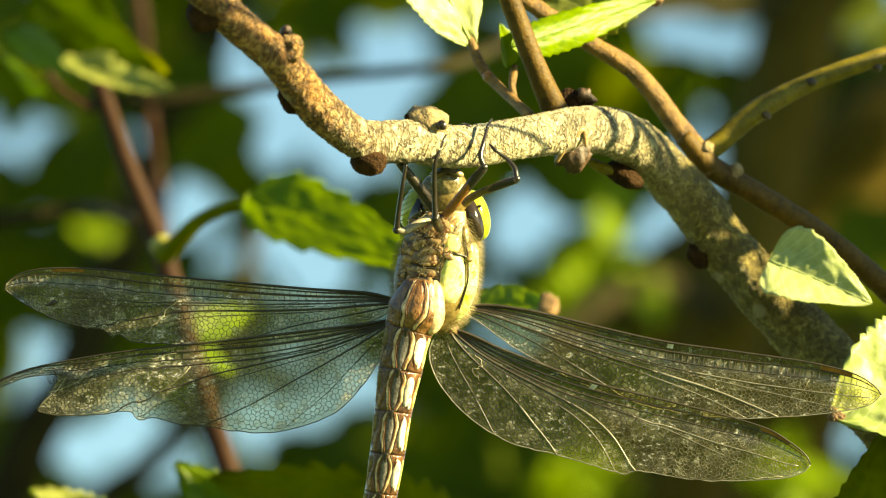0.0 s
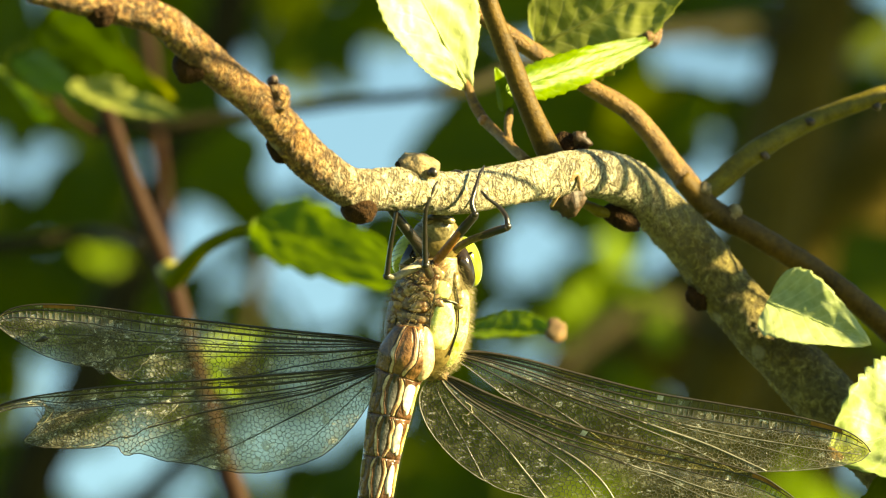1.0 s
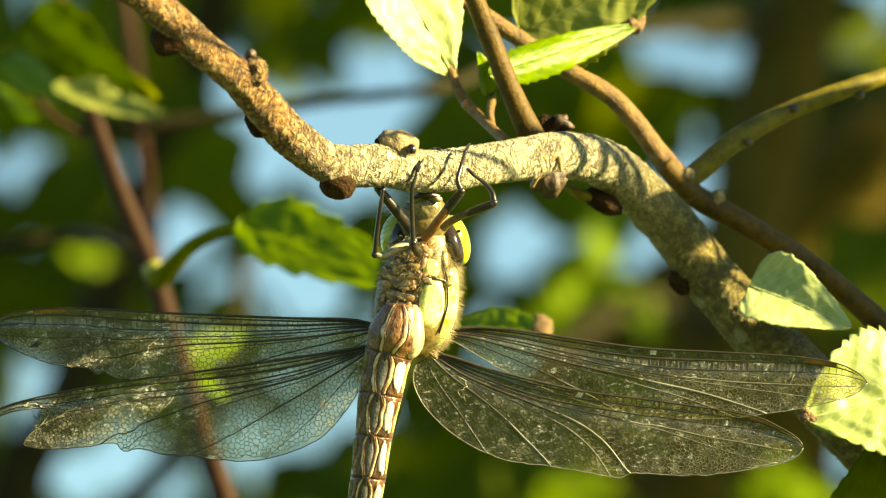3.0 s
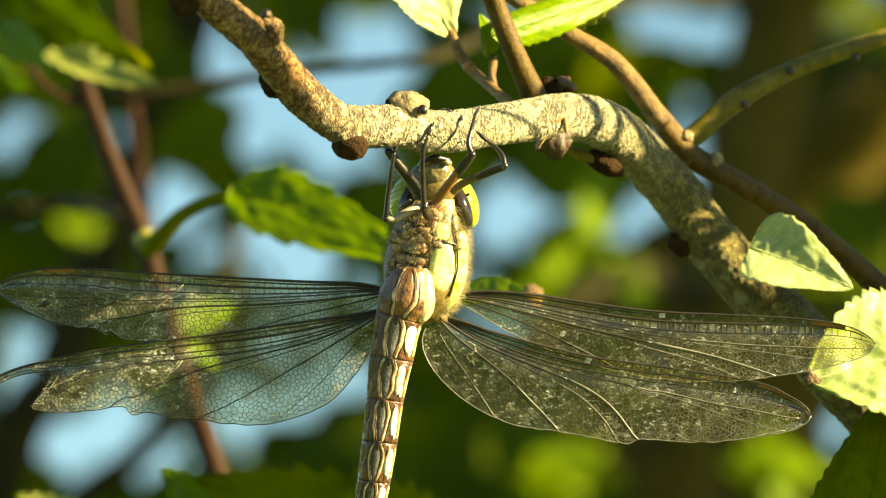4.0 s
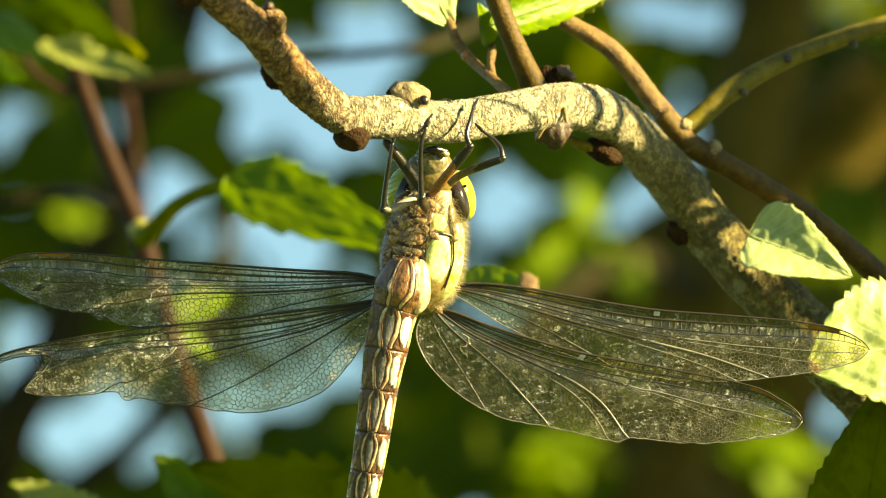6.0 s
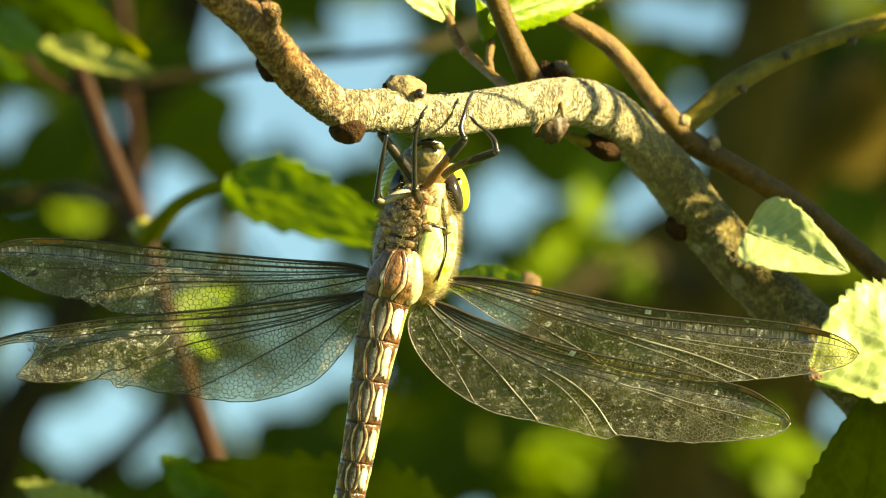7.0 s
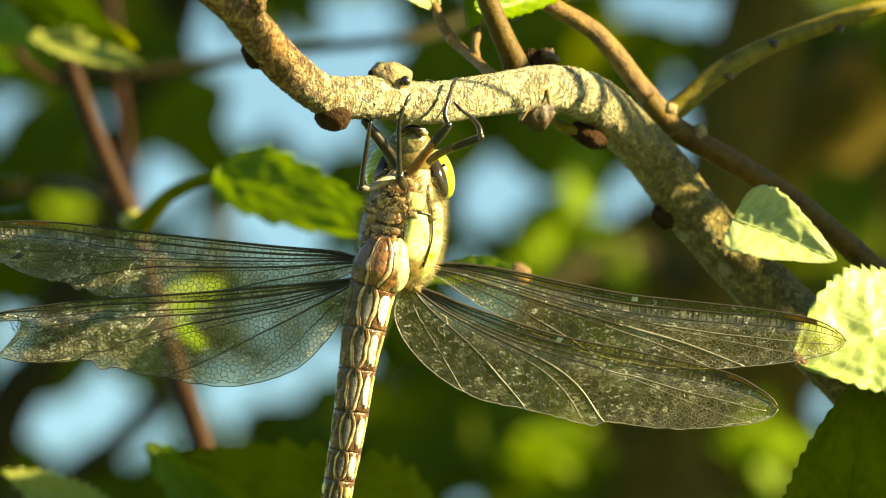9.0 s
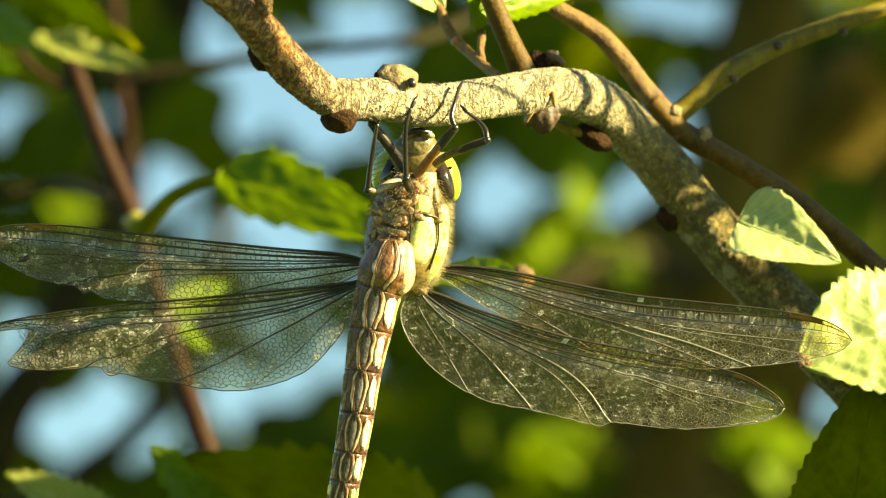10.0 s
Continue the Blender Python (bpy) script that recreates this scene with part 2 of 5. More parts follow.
# paler vein tones: sun glare on the right wings is put into them
VEIN_HALF_GLARE = mixed("vein_faint_painted_glare", (0.035, 0.029, 0.018), (0.20, 0.17, 0.11), 200, 0.3, 0.2, 0.00003)
VEIN_GLARE = mixed("vein_painted_glare", (0.05, 0.046, 0.036), (0.22, 0.205, 0.17), 160, 0.35, 0.2, 0.00003)
STIGMA = mixed("amber_cell", (0.10, 0.040, 0.010), (0.28, 0.12, 0.030), 500, 0.3, 0.2, 0.00003)
NODUS = mixed("white_cell", (0.22, 0.21, 0.18), (0.74, 0.73, 0.68), 1500, 0.3, 0.4, 0.0001)
SKIN_CLEAR = membrane_material("clear_membrane", (0.70, 0.66, 0.50), 1.25, 0.45)
SKIN_DUSTY = membrane_material("dusty_membrane", (0.72, 0.66, 0.38), 0.52, 0.95)


# ---- building helpers ----
ORIGIN = {}


def thing(name, base, label, category, group="", kind=""):
    """An Empty on the plan that carries a thing's parts."""
    ob = new(name)
    ob.empty_display_size = 0.01
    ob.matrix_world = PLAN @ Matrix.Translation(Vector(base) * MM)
    ORIGIN[ob] = Vector(base) * MM
    return tagged(ob, label, category, group, kind)


def part(name, bm, material, parent, label="", pivot=None, smooth=True):
    """Links a bmesh, built in plan metres, as one mesh under a thing or a part. pivot: its own origin, in plan millimetres."""
    base = ORIGIN[parent] if pivot is None else Vector(pivot) * MM
    bmesh.ops.translate(bm, verts=bm.verts, vec=-base)
    mesh = bpy.data.meshes.new(name)
    bm.to_mesh(mesh)
    bm.free()
    mesh.materials.append(material)
    mesh.polygons.foreach_set("use_smooth", [smooth] * len(mesh.polygons))
    ob = new(name, mesh)
    ob.parent = parent
    ob.location = base - ORIGIN[parent]
    ORIGIN[ob] = base
    return tagged(ob, label)


def mesh_part(name, mesh, parent, m, label=""):
    """A part that shares a mesh; m is its pose on the plan, in metres."""
    ob = new(name, mesh)
    ob.parent = parent
    ob.matrix_basis = Matrix.Translation(-ORIGIN[parent]) @ m
    ORIGIN[ob] = m.translation.copy()
    return tagged(ob, label)


def smooth_line(points, count):
    """Even samples of a Catmull-Rom curve; each point may carry further values, such as a radius."""
    p = np.array(points, float)
    ends = np.vstack([2 * p[0] - p[1], p, 2 * p[-1] - p[-2]])
    fine = []
    for i in range(len(p) - 1):
        a, b, c, d = ends[i:i + 4]
        for t in np.linspace(0, 1, 24, endpoint=False):
            fine.append(0.5 * (2 * b + (c - a) * t + (2 * a - 5 * b + 4 * c - d) * t * t + (3 * b - a - 3 * c + d) * t ** 3))
    fine.append(p[-1])
    fine = np.array(fine)
    way = np.concatenate([[0], np.cumsum(np.linalg.norm(np.diff(fine[:, :3], axis=0), axis=1))])
    at = np.linspace(0, way[-1], count)
    return np.stack([np.interp(at, way, fine[:, k]) for k in range(p.shape[1])], axis=1)


def tube(bm, line, sides=12, relief=None, flat=1.0):
    """A closed tube along line rows (x, y, z, radius) in millimetres. relief(k, share, angle, point) returns a radius factor."""
    line = np.array(line, float)
    rings, normal = [], None
    for k in range(len(line)):
        here = Vector(line[k, :3])
        ahead = Vector(line[min(k + 1, len(line) - 1), :3]) - Vector(line[max(k - 1, 0), :3])
        ahead.normalize()
        if normal is None:
            normal = ahead.cross(Vector((0, 1, 0)))
            if normal.length < 0.1:
                normal = ahead.cross(Vector((1, 0, 0)))
        normal = (normal - ahead * normal.dot(ahead)).normalized()
        other = ahead.cross(normal)
        ring = []
        for j in range(sides):
            a = 2 * math.pi * j / sides
            way = normal * math.cos(a) + other * (math.sin(a) * flat)
            r = line[k, 3]
            if relief:
                r *= relief(k, k / (len(line) - 1), a, here + way * r)
            ring.append(bm.verts.new((here + way * r) * MM))
        rings.append(ring)
    for r0, r1 in zip(rings, rings[1:]):
        for j in range(sides):
            bm.faces.new((r0[j], r0[(j + 1) % sides], r1[(j + 1) % sides], r1[j]))
    bm.faces.new(rings[0][::-1])
    bm.faces.new(rings[-1])
    return bm


def rough_tube(points, count, sides, amount=0.06, scale=0.6, rings=0.0, seed=0.0):
    """A tube with uneven bark; rings: strength of the wrinkles across it."""
    bm = bmesh.new()

    def relief(k, share, angle, p):
        q = Vector((p.x * scale + seed, p.y * scale, p.z * scale))
        f = 1 + amount * noise.noise(q) + amount * 0.6 * noise.noise(q * 3.1) + amount * 0.35 * noise.noise(q * 7.3)
        if rings:
            f += rings * abs(noise.noise(Vector((p.x * 2.2, p.y * 0.7, p.z * 0.9 + seed))))
        return f

    return tube(bm, smooth_line(points, count), sides, relief)


def lump(bm, centre, radii, turn=(0, 0, 0), rough=0.12, scale=0.8, levels=3, seed=0.0):
    """A rounded, uneven lump in plan millimetres."""
    made = bmesh.ops.create_icosphere(bm, subdivisions=levels, radius=1.0)["verts"]
    m = Matrix.LocRotScale(Vector(centre), Euler([radians(a) for a in turn]), Vector(radii))
    for v in made:
        p = m @ v.co
        q = p * scale + Vector((seed, seed * 2, 0))
        f = 1 + rough * noise.noise(q) + rough * 0.6 * noise.noise(q * 2.7) + rough * 0.3 * noise.noise(q * 6.1)
        v.co = (Vector(centre) + (p - Vector(centre)) * f) * MM
    return bm


def strands(segments, sides=3):
    """Thin prisms along segments (p, q, radius at p, radius at q), in millimetres, as vertices and faces."""
    p, q = np.array([s[0] for s in segments]), np.array([s[1] for s in segments])
    r0, r1 = np.array([s[2] for s in segments]), np.array([s[3] for s in segments])
    d = q - p
    d /= np.linalg.norm(d, axis=1, keepdims=True) + 1e-9
    ref = np.where(np.abs(d[:, 1:2]) > 0.9, [[1.0, 0, 0]], [[0, 1.0, 0]])
    a = np.cross(d, ref)
    a /= np.linalg.norm(a, axis=1, keepdims=True) + 1e-9
    b = np.cross(d, a)
    verts = []
    for centre, r in ((p, r0), (q, r1)):
        for j in range(sides):
            w = 2 * math.pi * j / sides
            verts.append(centre + (a * math.cos(w) + b * math.sin(w)) * r[:, None])
    verts = np.stack(verts, axis=1).reshape(-1, 3)
    faces = []
    for i in range(len(segments)):
        o = i * 2 * sides
        for j in range(sides):
            faces.append((o + j, o + (j + 1) % sides, o + sides + (j + 1) % sides, o + sides + j))
    return verts, faces


def strand_part(name, segments, material, parent, label="", kind="", sides=3):
    verts, faces = strands(segments, sides)
    mesh = bpy.data.meshes.new(name)
    mesh.from_pydata(verts * MM - np.array(ORIGIN[parent]), [], faces)
    mesh.materials.append(material)
    mesh.polygons.foreach_set("use_smooth", [True] * len(mesh.polygons))
    ob = new(name, mesh)
    ob.parent = parent
    ORIGIN[ob] = ORIGIN[parent].copy()
    return tagged(ob, label, kind=kind)


# ---- leaves ----
def leaf_mesh(name, length, width, material, teeth=16, bite=0.07, fold=0.25, arch=0.12, curl=0.0, ripple=0.05, blunt=0.75, seed=0, nu=64, nv=12, twist=0.0):
    """A toothed leaf in metres: stalk end at the origin, tip along x, face towards z; it has a thin body."""
    bm = bmesh.new()
    layer = bm.loops.layers.uv.new("UVMap")
    rnd = random.Random(seed)
    phase = [rnd.uniform(0, 50) for _ in range(3)]
    top, low = [], []
    for i in range(nu + 1):
        u = i / nu
        half = width / 2 * max(math.sin(math.pi * min(1, u ** blunt)), 0.0) ** 0.72
        saw = (u * teeth + phase[0]) % 1.0
        row_t, row_l = [], []
        for j in range(-nv, nv + 1):
            v = j / nv
            edge = 1 + bite * (saw - 0.5) * (abs(v) ** 3) * (1.0 + 0.6 * noise.noise(Vector((u * 9, v * 2, phase[2]))))
            y = v * half * edge
            x = length * (u - 0.06 * abs(v) * math.sin(math.pi * u))
            z = fold * abs(y) - arch * length * (u - 0.3) ** 2 - curl * y * y / (width + 1e-9) * 4
            z += ripple * width * noise.noise(Vector((u * 4 + phase[1], v * 1.6, phase[2]))) * (0.3 + abs(v))
            z += ripple * 0.35 * width * noise.noise(Vector((u * 14, v * 5, phase[1])))
            a = twist * u
            y, z = y * math.cos(a) - z * math.sin(a), y * math.sin(a) + z * math.cos(a)
            row_t.append(bm.verts.new((x, y, z)))
            row_l.append(bm.verts.new((x, y, z - 0.012 * width * (1 - 0.7 * abs(v)))))
        top.append(row_t), low.append(row_l)
    n = 2 * nv

    def face(vs, uvs):
        f = bm.faces.new(vs)
        for loop, uv in zip(f.loops, uvs):
            loop[layer].uv = uv

    for i in range(nu):
        for j in range(n):
            uvs = [(i / nu, j / n), ((i + 1) / nu, j / n), ((i + 1) / nu, (j + 1) / n), (i / nu, (j + 1) / n)]
            face((top[i][j], top[i + 1][j], top[i + 1][j + 1], top[i][j + 1]), uvs)
            face((low[i][j + 1], low[i + 1][j + 1], low[i + 1][j], low[i][j]), uvs[::-1])
        for j in (0, n):
            uvs = [(i / nu, j / n), ((i + 1) / nu, j / n)] * 2
            face((top[i][j], low[i][j], low[i + 1][j], top[i + 1][j]) if j == 0 else (top[i + 1][j], low[i + 1][j], low[i][j], top[i][j]), uvs)
    mesh = bpy.data.meshes.new(name)
    bm.to_mesh(mesh)
    bm.free()
    mesh.materials.append(material)
    mesh.polygons.foreach_set("use_smooth", [True] * len(mesh.polygons))
    return mesh


def leaf_pose(base, tip, face, scale=1.0):
    """Pose on the plan (millimetres) of a leaf that runs from base to tip and turns its face that way."""
    base, tip = Vector(base), Vector(tip)
    x = (tip - base).normalized()
    z = Vector(face)
    z = (z - x * z.dot(x)).normalized()
    y = z.cross(x)
    m = Matrix((x, y, z)).transposed().to_4x4()
    return Matrix.Translation(base * MM) @ m @ Matrix.Diagonal((scale, scale, scale, 1))


def rib(parent, mesh_leaf, length, material, radius=0.28, arch=0.12):
    """The raised midrib of a leaf, on its face and back."""
    bm = bmesh.new()
    line = []
    for i in range(14):
        u = i / 13 * 0.97
        line.append((length * 1000 * u, 0, -arch * length * 1000 * (u - 0.3) ** 2, radius * (1 - 0.8 * u)))
    tube(bm, line, 6)
    mesh = bpy.data.meshes.new("midrib")
    bm.to_mesh(mesh)
    bm.free()
    mesh.materials.append(material)
    mesh.polygons.foreach_set("use_smooth", [True] * len(mesh.polygons))
    ob = new("midrib", mesh)
    ob.parent = parent
    return ob


def leaf_between(name, parent, base, tip, face, width, material, label="", **shape):
    """One leaf as a part: its length follows from base and tip."""
    length = (Vector(tip) - Vector(base)).length * MM
    mesh = leaf_mesh(name, length, width * MM, material, **shape)
    ob = mesh_part(name, mesh, parent, leaf_pose(base, tip, face), label)
    rib(ob, mesh, length, material, 0.012 * width + 0.05, shape.get("arch", 0.12))
    return ob


# ---- ground ----
def make_ground():
    bm = bmesh.new()
    rings = [[bm.verts.new((r * math.cos(a), r * math.sin(a), 0.03 * noise.noise(Vector((r * math.cos(a) * 0.4, r * math.sin(a) * 0.4, 0)))))
              for a in [2 * math.pi * k / 48 for k in range(48)]] for r in (0.5, 2, 4, 8, 16, 40, 120, 600, 3000)]
    for r0, r1 in zip(rings, rings[1:]):
        for k in range(48):
            bm.faces.new((r0[k], r1[k], r1[(k + 1) % 48], r0[(k + 1) % 48]))
    bm.faces.new(rings[0])
    mesh = bpy.data.meshes.new("ground")
    bm.to_mesh(mesh)
    bm.free()
    mesh.materials.append(GRASS)
    tagged(new("ground", mesh), "grassy ground under the trees", "ground", kind="structure")


make_ground()
FOOT = -2000 / math.cos(radians(TILT))  # plan height of the ground at depth 0


def ground_z(y):
    return FOOT - y * math.tan(radians(TILT))


# ---- the perch: a living branch with its twigs, buds and leaves ----
perch = thing("tree_branch", (45.2, 20, -8.08), "knobbly cream and rust barked branch with side twigs and leaves", "branch")


def with_radius(points, radii):
    return [(*p, r) for p, r in zip(points, radii)]


def make_perch():
    line = with_radius([(-45.74, -62, 39.71), (-41.35, -60, 38.77), (-36.75, -57, 37.61), (-32.44, -55, 36.47), (-29.7, -52, 34.12), (-26.22, -48, 30.72), (-22.26, -44, 27.42), (-19.36, -39, 24.11), (-16.96, -36, 21.21), (-14.1, -32, 18.76), (-11.4, -29, 17.61), (-6.7, -24, 17.59), (-0.91, -19, 17.05), (6.3, -9, 18.17), (13.38, 3, 19.23), (18.56, 12, 18.22), (23.46, 19, 14.17), (27.62, 22, 9.59), (32.08, 23, 3.81), (37.82, 22, -2.52), (45.2, 20, -10.11), (52.67, 20, -17.58), (60.95, 22, -26.46)],
                       [1.7, 1.75, 1.75, 1.8, 1.85, 1.9, 1.95, 2.1, 2.2, 2.15, 2.3, 2.4, 2.4, 2.35, 2.65, 2.85, 3.0, 3.1, 3.3, 3.5, 3.7, 3.9, 4.2])
    line = [(x + 0.12, y, z + 0.1, r + 0.08) if -32 < x < -13 else (x, y, z, r) for x, y, z, r in line]
    limb = part("limb", rough_tube(line, 760, 60, 0.045, 0.5, 0.09), BARK, perch)
    # the limb goes on down to its root, past the view
    end = line[-1]
    low = (end[0] + 120, end[1] + 120, ground_z(end[1] + 120) - 20)
    part("lower_limb", rough_tube([end[:3] + (4.15,), (end[0] + 40, end[1] + 20, end[2] - 60, 5.5), (end[0] + 90, end[1] + 80, end[2] - 500, 9), low + (16,)], 80, 18, 0.05, 0.1), TWIG, perch, "olive-brown lower limb")

    # knobs, scars and buds along the limb
    def knob(name, where, radii, material, turn=(0, 0, 0), rough=0.2, label="", seed=1.0, scale=0.8):
        bm = bmesh.new()
        lump(bm, where, radii, turn, rough, scale, 4, seed)
        return part(name, bm, material, perch, label)

    top_knob = knob("knob", (-4.84, -22.5, 19.63), (2.6, 2.2, 2.1), SCAR_PALE, (0, 14, 0), 0.16, "wrinkled grey-brown knob", 3.1)
    bm = bmesh.new()
    lump(bm, (-3.09, -24.6, 19.51), (0.62, 0.5, 0.62), (0, 0, 0), 0.2, 1.5, 2)
    part("pit", bm, DARK, top_knob, "black pit")
    bm = bmesh.new()
    lump(bm, (-6.9, -23.5, 20.38), (0.5, 0.5, 0.5), (0, 20, 0), 0.35, 1.5, 2)
    part("tooth", bm, SCAR, top_knob)
    knob("knob", (-11.3, -29.5, 15.45), (2.1, 1.9, 1.75), SCAR, (0, 10, 0), 0.08, "dark round knob", 5.2)
    knob("knob", (-19.94, -43.5, 27.75), (1.5, 1.7, 1.75), BARK, (0, 40, 0), 0.24, "pale ridged knob", 7.7)
    knob("bud", (-20.4, -43, 29.78), (0.62, 0.65, 0.7), BUD, (0, 20, 0), 0.2, "small round brown bud", 2.2)
    knob("knob", (-29.2, -50, 31.4), (2.0, 1.8, 1.95), SCAR, (0, 10, 0), 0.12, "dark round knob", 6.6)
    knob("knob", (-38.51, -59, 37.03), (1.6, 1.5, 1.5), SCAR, (0, 10, 0), 0.25, "dark round knob", 4.6)
    knob("knob", (-20.25, -37.5, 22.0), (0.9, 1.0, 1.6), SCAR, (0, -35, 0), 0.3, "", 8.8)
    leaf_scar = knob("leaf_scar", (11.9, -0.4, 16.7), (2.1, 1.2, 2.5), BUD, (0, -28, 0), 0.24, "torn brown leaf scar", 9.1, 1.2)
    bm = bmesh.new()
    tube(bm, smooth_line(with_radius([(10.18, -2.5, 15.41), (11.29, -3.4, 17.24), (13.08, -3, 19.23), (13.62, -2.2, 17.26)], [0.25, 0.35, 0.4, 0.2]), 30), 8)
    part("bark_flake", bm, FLESH, leaf_scar, "curled tan bark flake")
    knob("bud", (12.2, 9, 22.45), (2.5, 1.5, 1.5), SCAR, (0, 8, 0), 0.14, "dark flaky bud", 2.9, 1.0)
    bm = bmesh.new()
    lump(bm, (13.65, 8, 23.09), (1.1, 0.8, 0.9), (0, 35, 0), 0.45, 1.3, 3, 4.4)
    part("bud_scale", bm, BUD, perch)
    knob("knob", (18.32, 13.5, 13.81), (2.6, 1.6, 1.25), SCAR, (0, 30, 0), 0.12, "dark knob", 1.4)
    knob("bud", (15.48, 12.5, 14.87), (1.7, 0.9, 0.7), TWIG_OLIVE, (0, 25, 0), 0.2, "green side bud", 1.9)
    knob("knob", (27.76, 22, 4.29), (1.3, 1.3, 1.6), SCAR, (0, -30, 0), 0.3, "", 2.6)
    # twigs
    part("twig", rough_tube(with_radius([(0.4, 4, 49.37), (2.53, 4, 40.04), (5.47, 5, 32.08), (7.74, 5.5, 26.43), (10.3, 7, 20.93)], [0.95, 1.1, 1.25, 1.3, 1.6]), 110, 20, 0.035, 0.8), TWIG_DARK, perch, "smooth olive-brown upright twig")
    part("twig", rough_tube(with_radius([(-1.63, 19.2, 40.07), (5.85, 21.8, 35.03), (13.7, 23.7, 29.92), (18.96, 24.3, 26.81), (21.91, 25, 23.82), (24.46, 25.6, 20.42), (27.18, 25.6, 17.01), (29.45, 25.6, 14.28)], [0.95, 1.0, 1.05, 1.15, 1.2, 1.25, 1.4, 1.4]), 160, 20, 0.05, 0.8, 0.04), TWIG, perch, "brown side twig")
    part("twig", rough_tube(with_radius([(27.75, 26.2, 16.13), (29.48, 26.9, 17.31), (34.35, 28.8, 21.45), (40.67, 32, 24.98), (48.06, 35.2, 27.83), (54.48, 38.4, 30.01), (63.76, 42.2, 33.48)], [1.3, 1.3, 1.35, 1.15, 1.1, 1.0, 0.9]), 120, 18, 0.045, 0.7), TWIG_OLIVE, perch, "thin olive side twig")
    part("twig", rough_tube(with_radius([(25.67, 25, 18.49), (29.45, 25.6, 14.55), (34.61, 26.9, 11.7), (42.23, 28.8, 7.06), (47.78, 30.1, 2.82), (52.63, 30.7, -1.44), (58.82, 30.7, -7.15), (66.96, 29.4, -16.4), (69.4, 25.6, -28.62)], [1.2, 1.4, 1.4, 1.4, 1.42, 1.5, 1.65, 1.8, 2.0]), 160, 20, 0.05, 0.7), TWIG_DARK, perch, "brown lower side twig")
    for where in ((28.39, 25, 17), (31.96, 25.6, 14.28)):
        bm = bmesh.new()
        lump(bm, where, (0.9, 0.9, 1.0), (0, 25, 0), 0.3, 1.2, 3)
        part("node", bm, SCAR_PALE, perch, "pale ridged twig node")
    for where in ((41.24, 31.1, 25.23), (49.44, 35.2, 27.14), (35.7, 28.2, 21.17)):
        bm = bmesh.new()
        lump(bm, where, (0.65, 0.6, 0.5), (0, 25, 0), 0.3, 1.2, 3)
        part("bud", bm, BUD, perch)
    part("twig", rough_tube(with_radius([(7.28, 6, 20.63), (5.63, 9, 22.05), (3.91, 13, 23.64), (2.09, 16, 25.47), (0.88, 17, 27.4), (0, 18, 29.73), (-0.81, 18.5, 31.37)], [0.62, 0.6, 0.58, 0.66, 0.62, 0.5, 0.42]), 70, 14, 0.06, 1.2), TWIG, perch, "thin orange-brown leaf stalk")
    part("twig", rough_tube(with_radius([(5.24, 11, 22.5), (4.98, 12, 24.28), (5.12, 13, 25.65), (5.26, 14, 26.62)], [0.45, 0.45, 0.5, 0.35]), 30, 12, 0.08, 1.5), TWIG, perch)
    bm = bmesh.new()
    lump(bm, (2.16, 15.5, 25.32), (0.75, 0.7, 0.65), (0, 30, 0), 0.25, 1.4, 3)
    part("node", bm, RUST, perch, "rusty swollen node")
    # shed bud near the feet
    bm = bmesh.new()
    lump(bm, (-0.39, -19, 19.38), (0.8, 0.5, 0.4), (0, 10, 0), 0.3, 1.4, 3)
    part("bud_scale", bm, DARK, perch)

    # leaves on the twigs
    leaf_between("leaf", perch, (0.4, 18, 28.85), (-11.64, 8, 51.6), (0.45, -0.85, 0.25), 13.5, LEAF_PALE, "pale toothed leaf pointing up, sunlight partly painted", fold=0.18, arch=0.05, teeth=22, seed=3, ripple=0.07, blunt=1.15)
    leaf_between("leaf", perch, (4.58, 14, 26.49), (3.63, 12, 31.67), (0.7, -0.7, 0.1), 3.4, LEAF_GREEN, "small bright green young leaf", fold=0.4, teeth=7, bite=0.2, seed=5, nu=28, nv=8)
    leaf_between("leaf", perch, (4.82, 8, 28.72), (22.42, 26, 35.06), (0.46, -0.65, 0.30), 4.8, LEAF_GREEN, "green leaf curled lengthwise with a withered tip", fold=0.25, arch=-0.05, teeth=13, bite=0.1, seed=8, curl=0.3)
    bm = bmesh.new()
    lump(bm, (21.99, 25.5, 35.17), (1.0, 1.0, 1.4), (0, 25, 0), 0.6, 0.9, 3, 3)
    part("withered_tip", bm, LEAF_DRY, perch, "brown withered leaf tip")
    leaf_between("leaf", perch, (8.27, 26, 34.24), (27.68, 24, 43.71), (0.35, -0.85, 0.1), 14.0, LEAF_OLIVE, "broad olive-green leaf", fold=0.12, arch=0.05, teeth=14, seed=12, blunt=0.6)
    leaf_between("leaf", perch, (35.8, 17, 3.9), (48.0, 13, -0.7), (0.30, -0.90, 0.30), 9.8, LEAF_PALE, "pale folded leaf on a short stalk, sunlight partly painted", fold=0.34, arch=0.10, teeth=8, bite=0.05, seed=15, ripple=0.05, blunt=0.5)
    leaf_between("leaf", perch, (47.87, 7, -37.37), (52, 9, -12.67), (-0.2, -0.9, 0.3), 15.0, LEAF_DEEP, "dark green leaf, shade partly painted", fold=0.2, arch=0.1, teeth=14, seed=17, blunt=0.6)
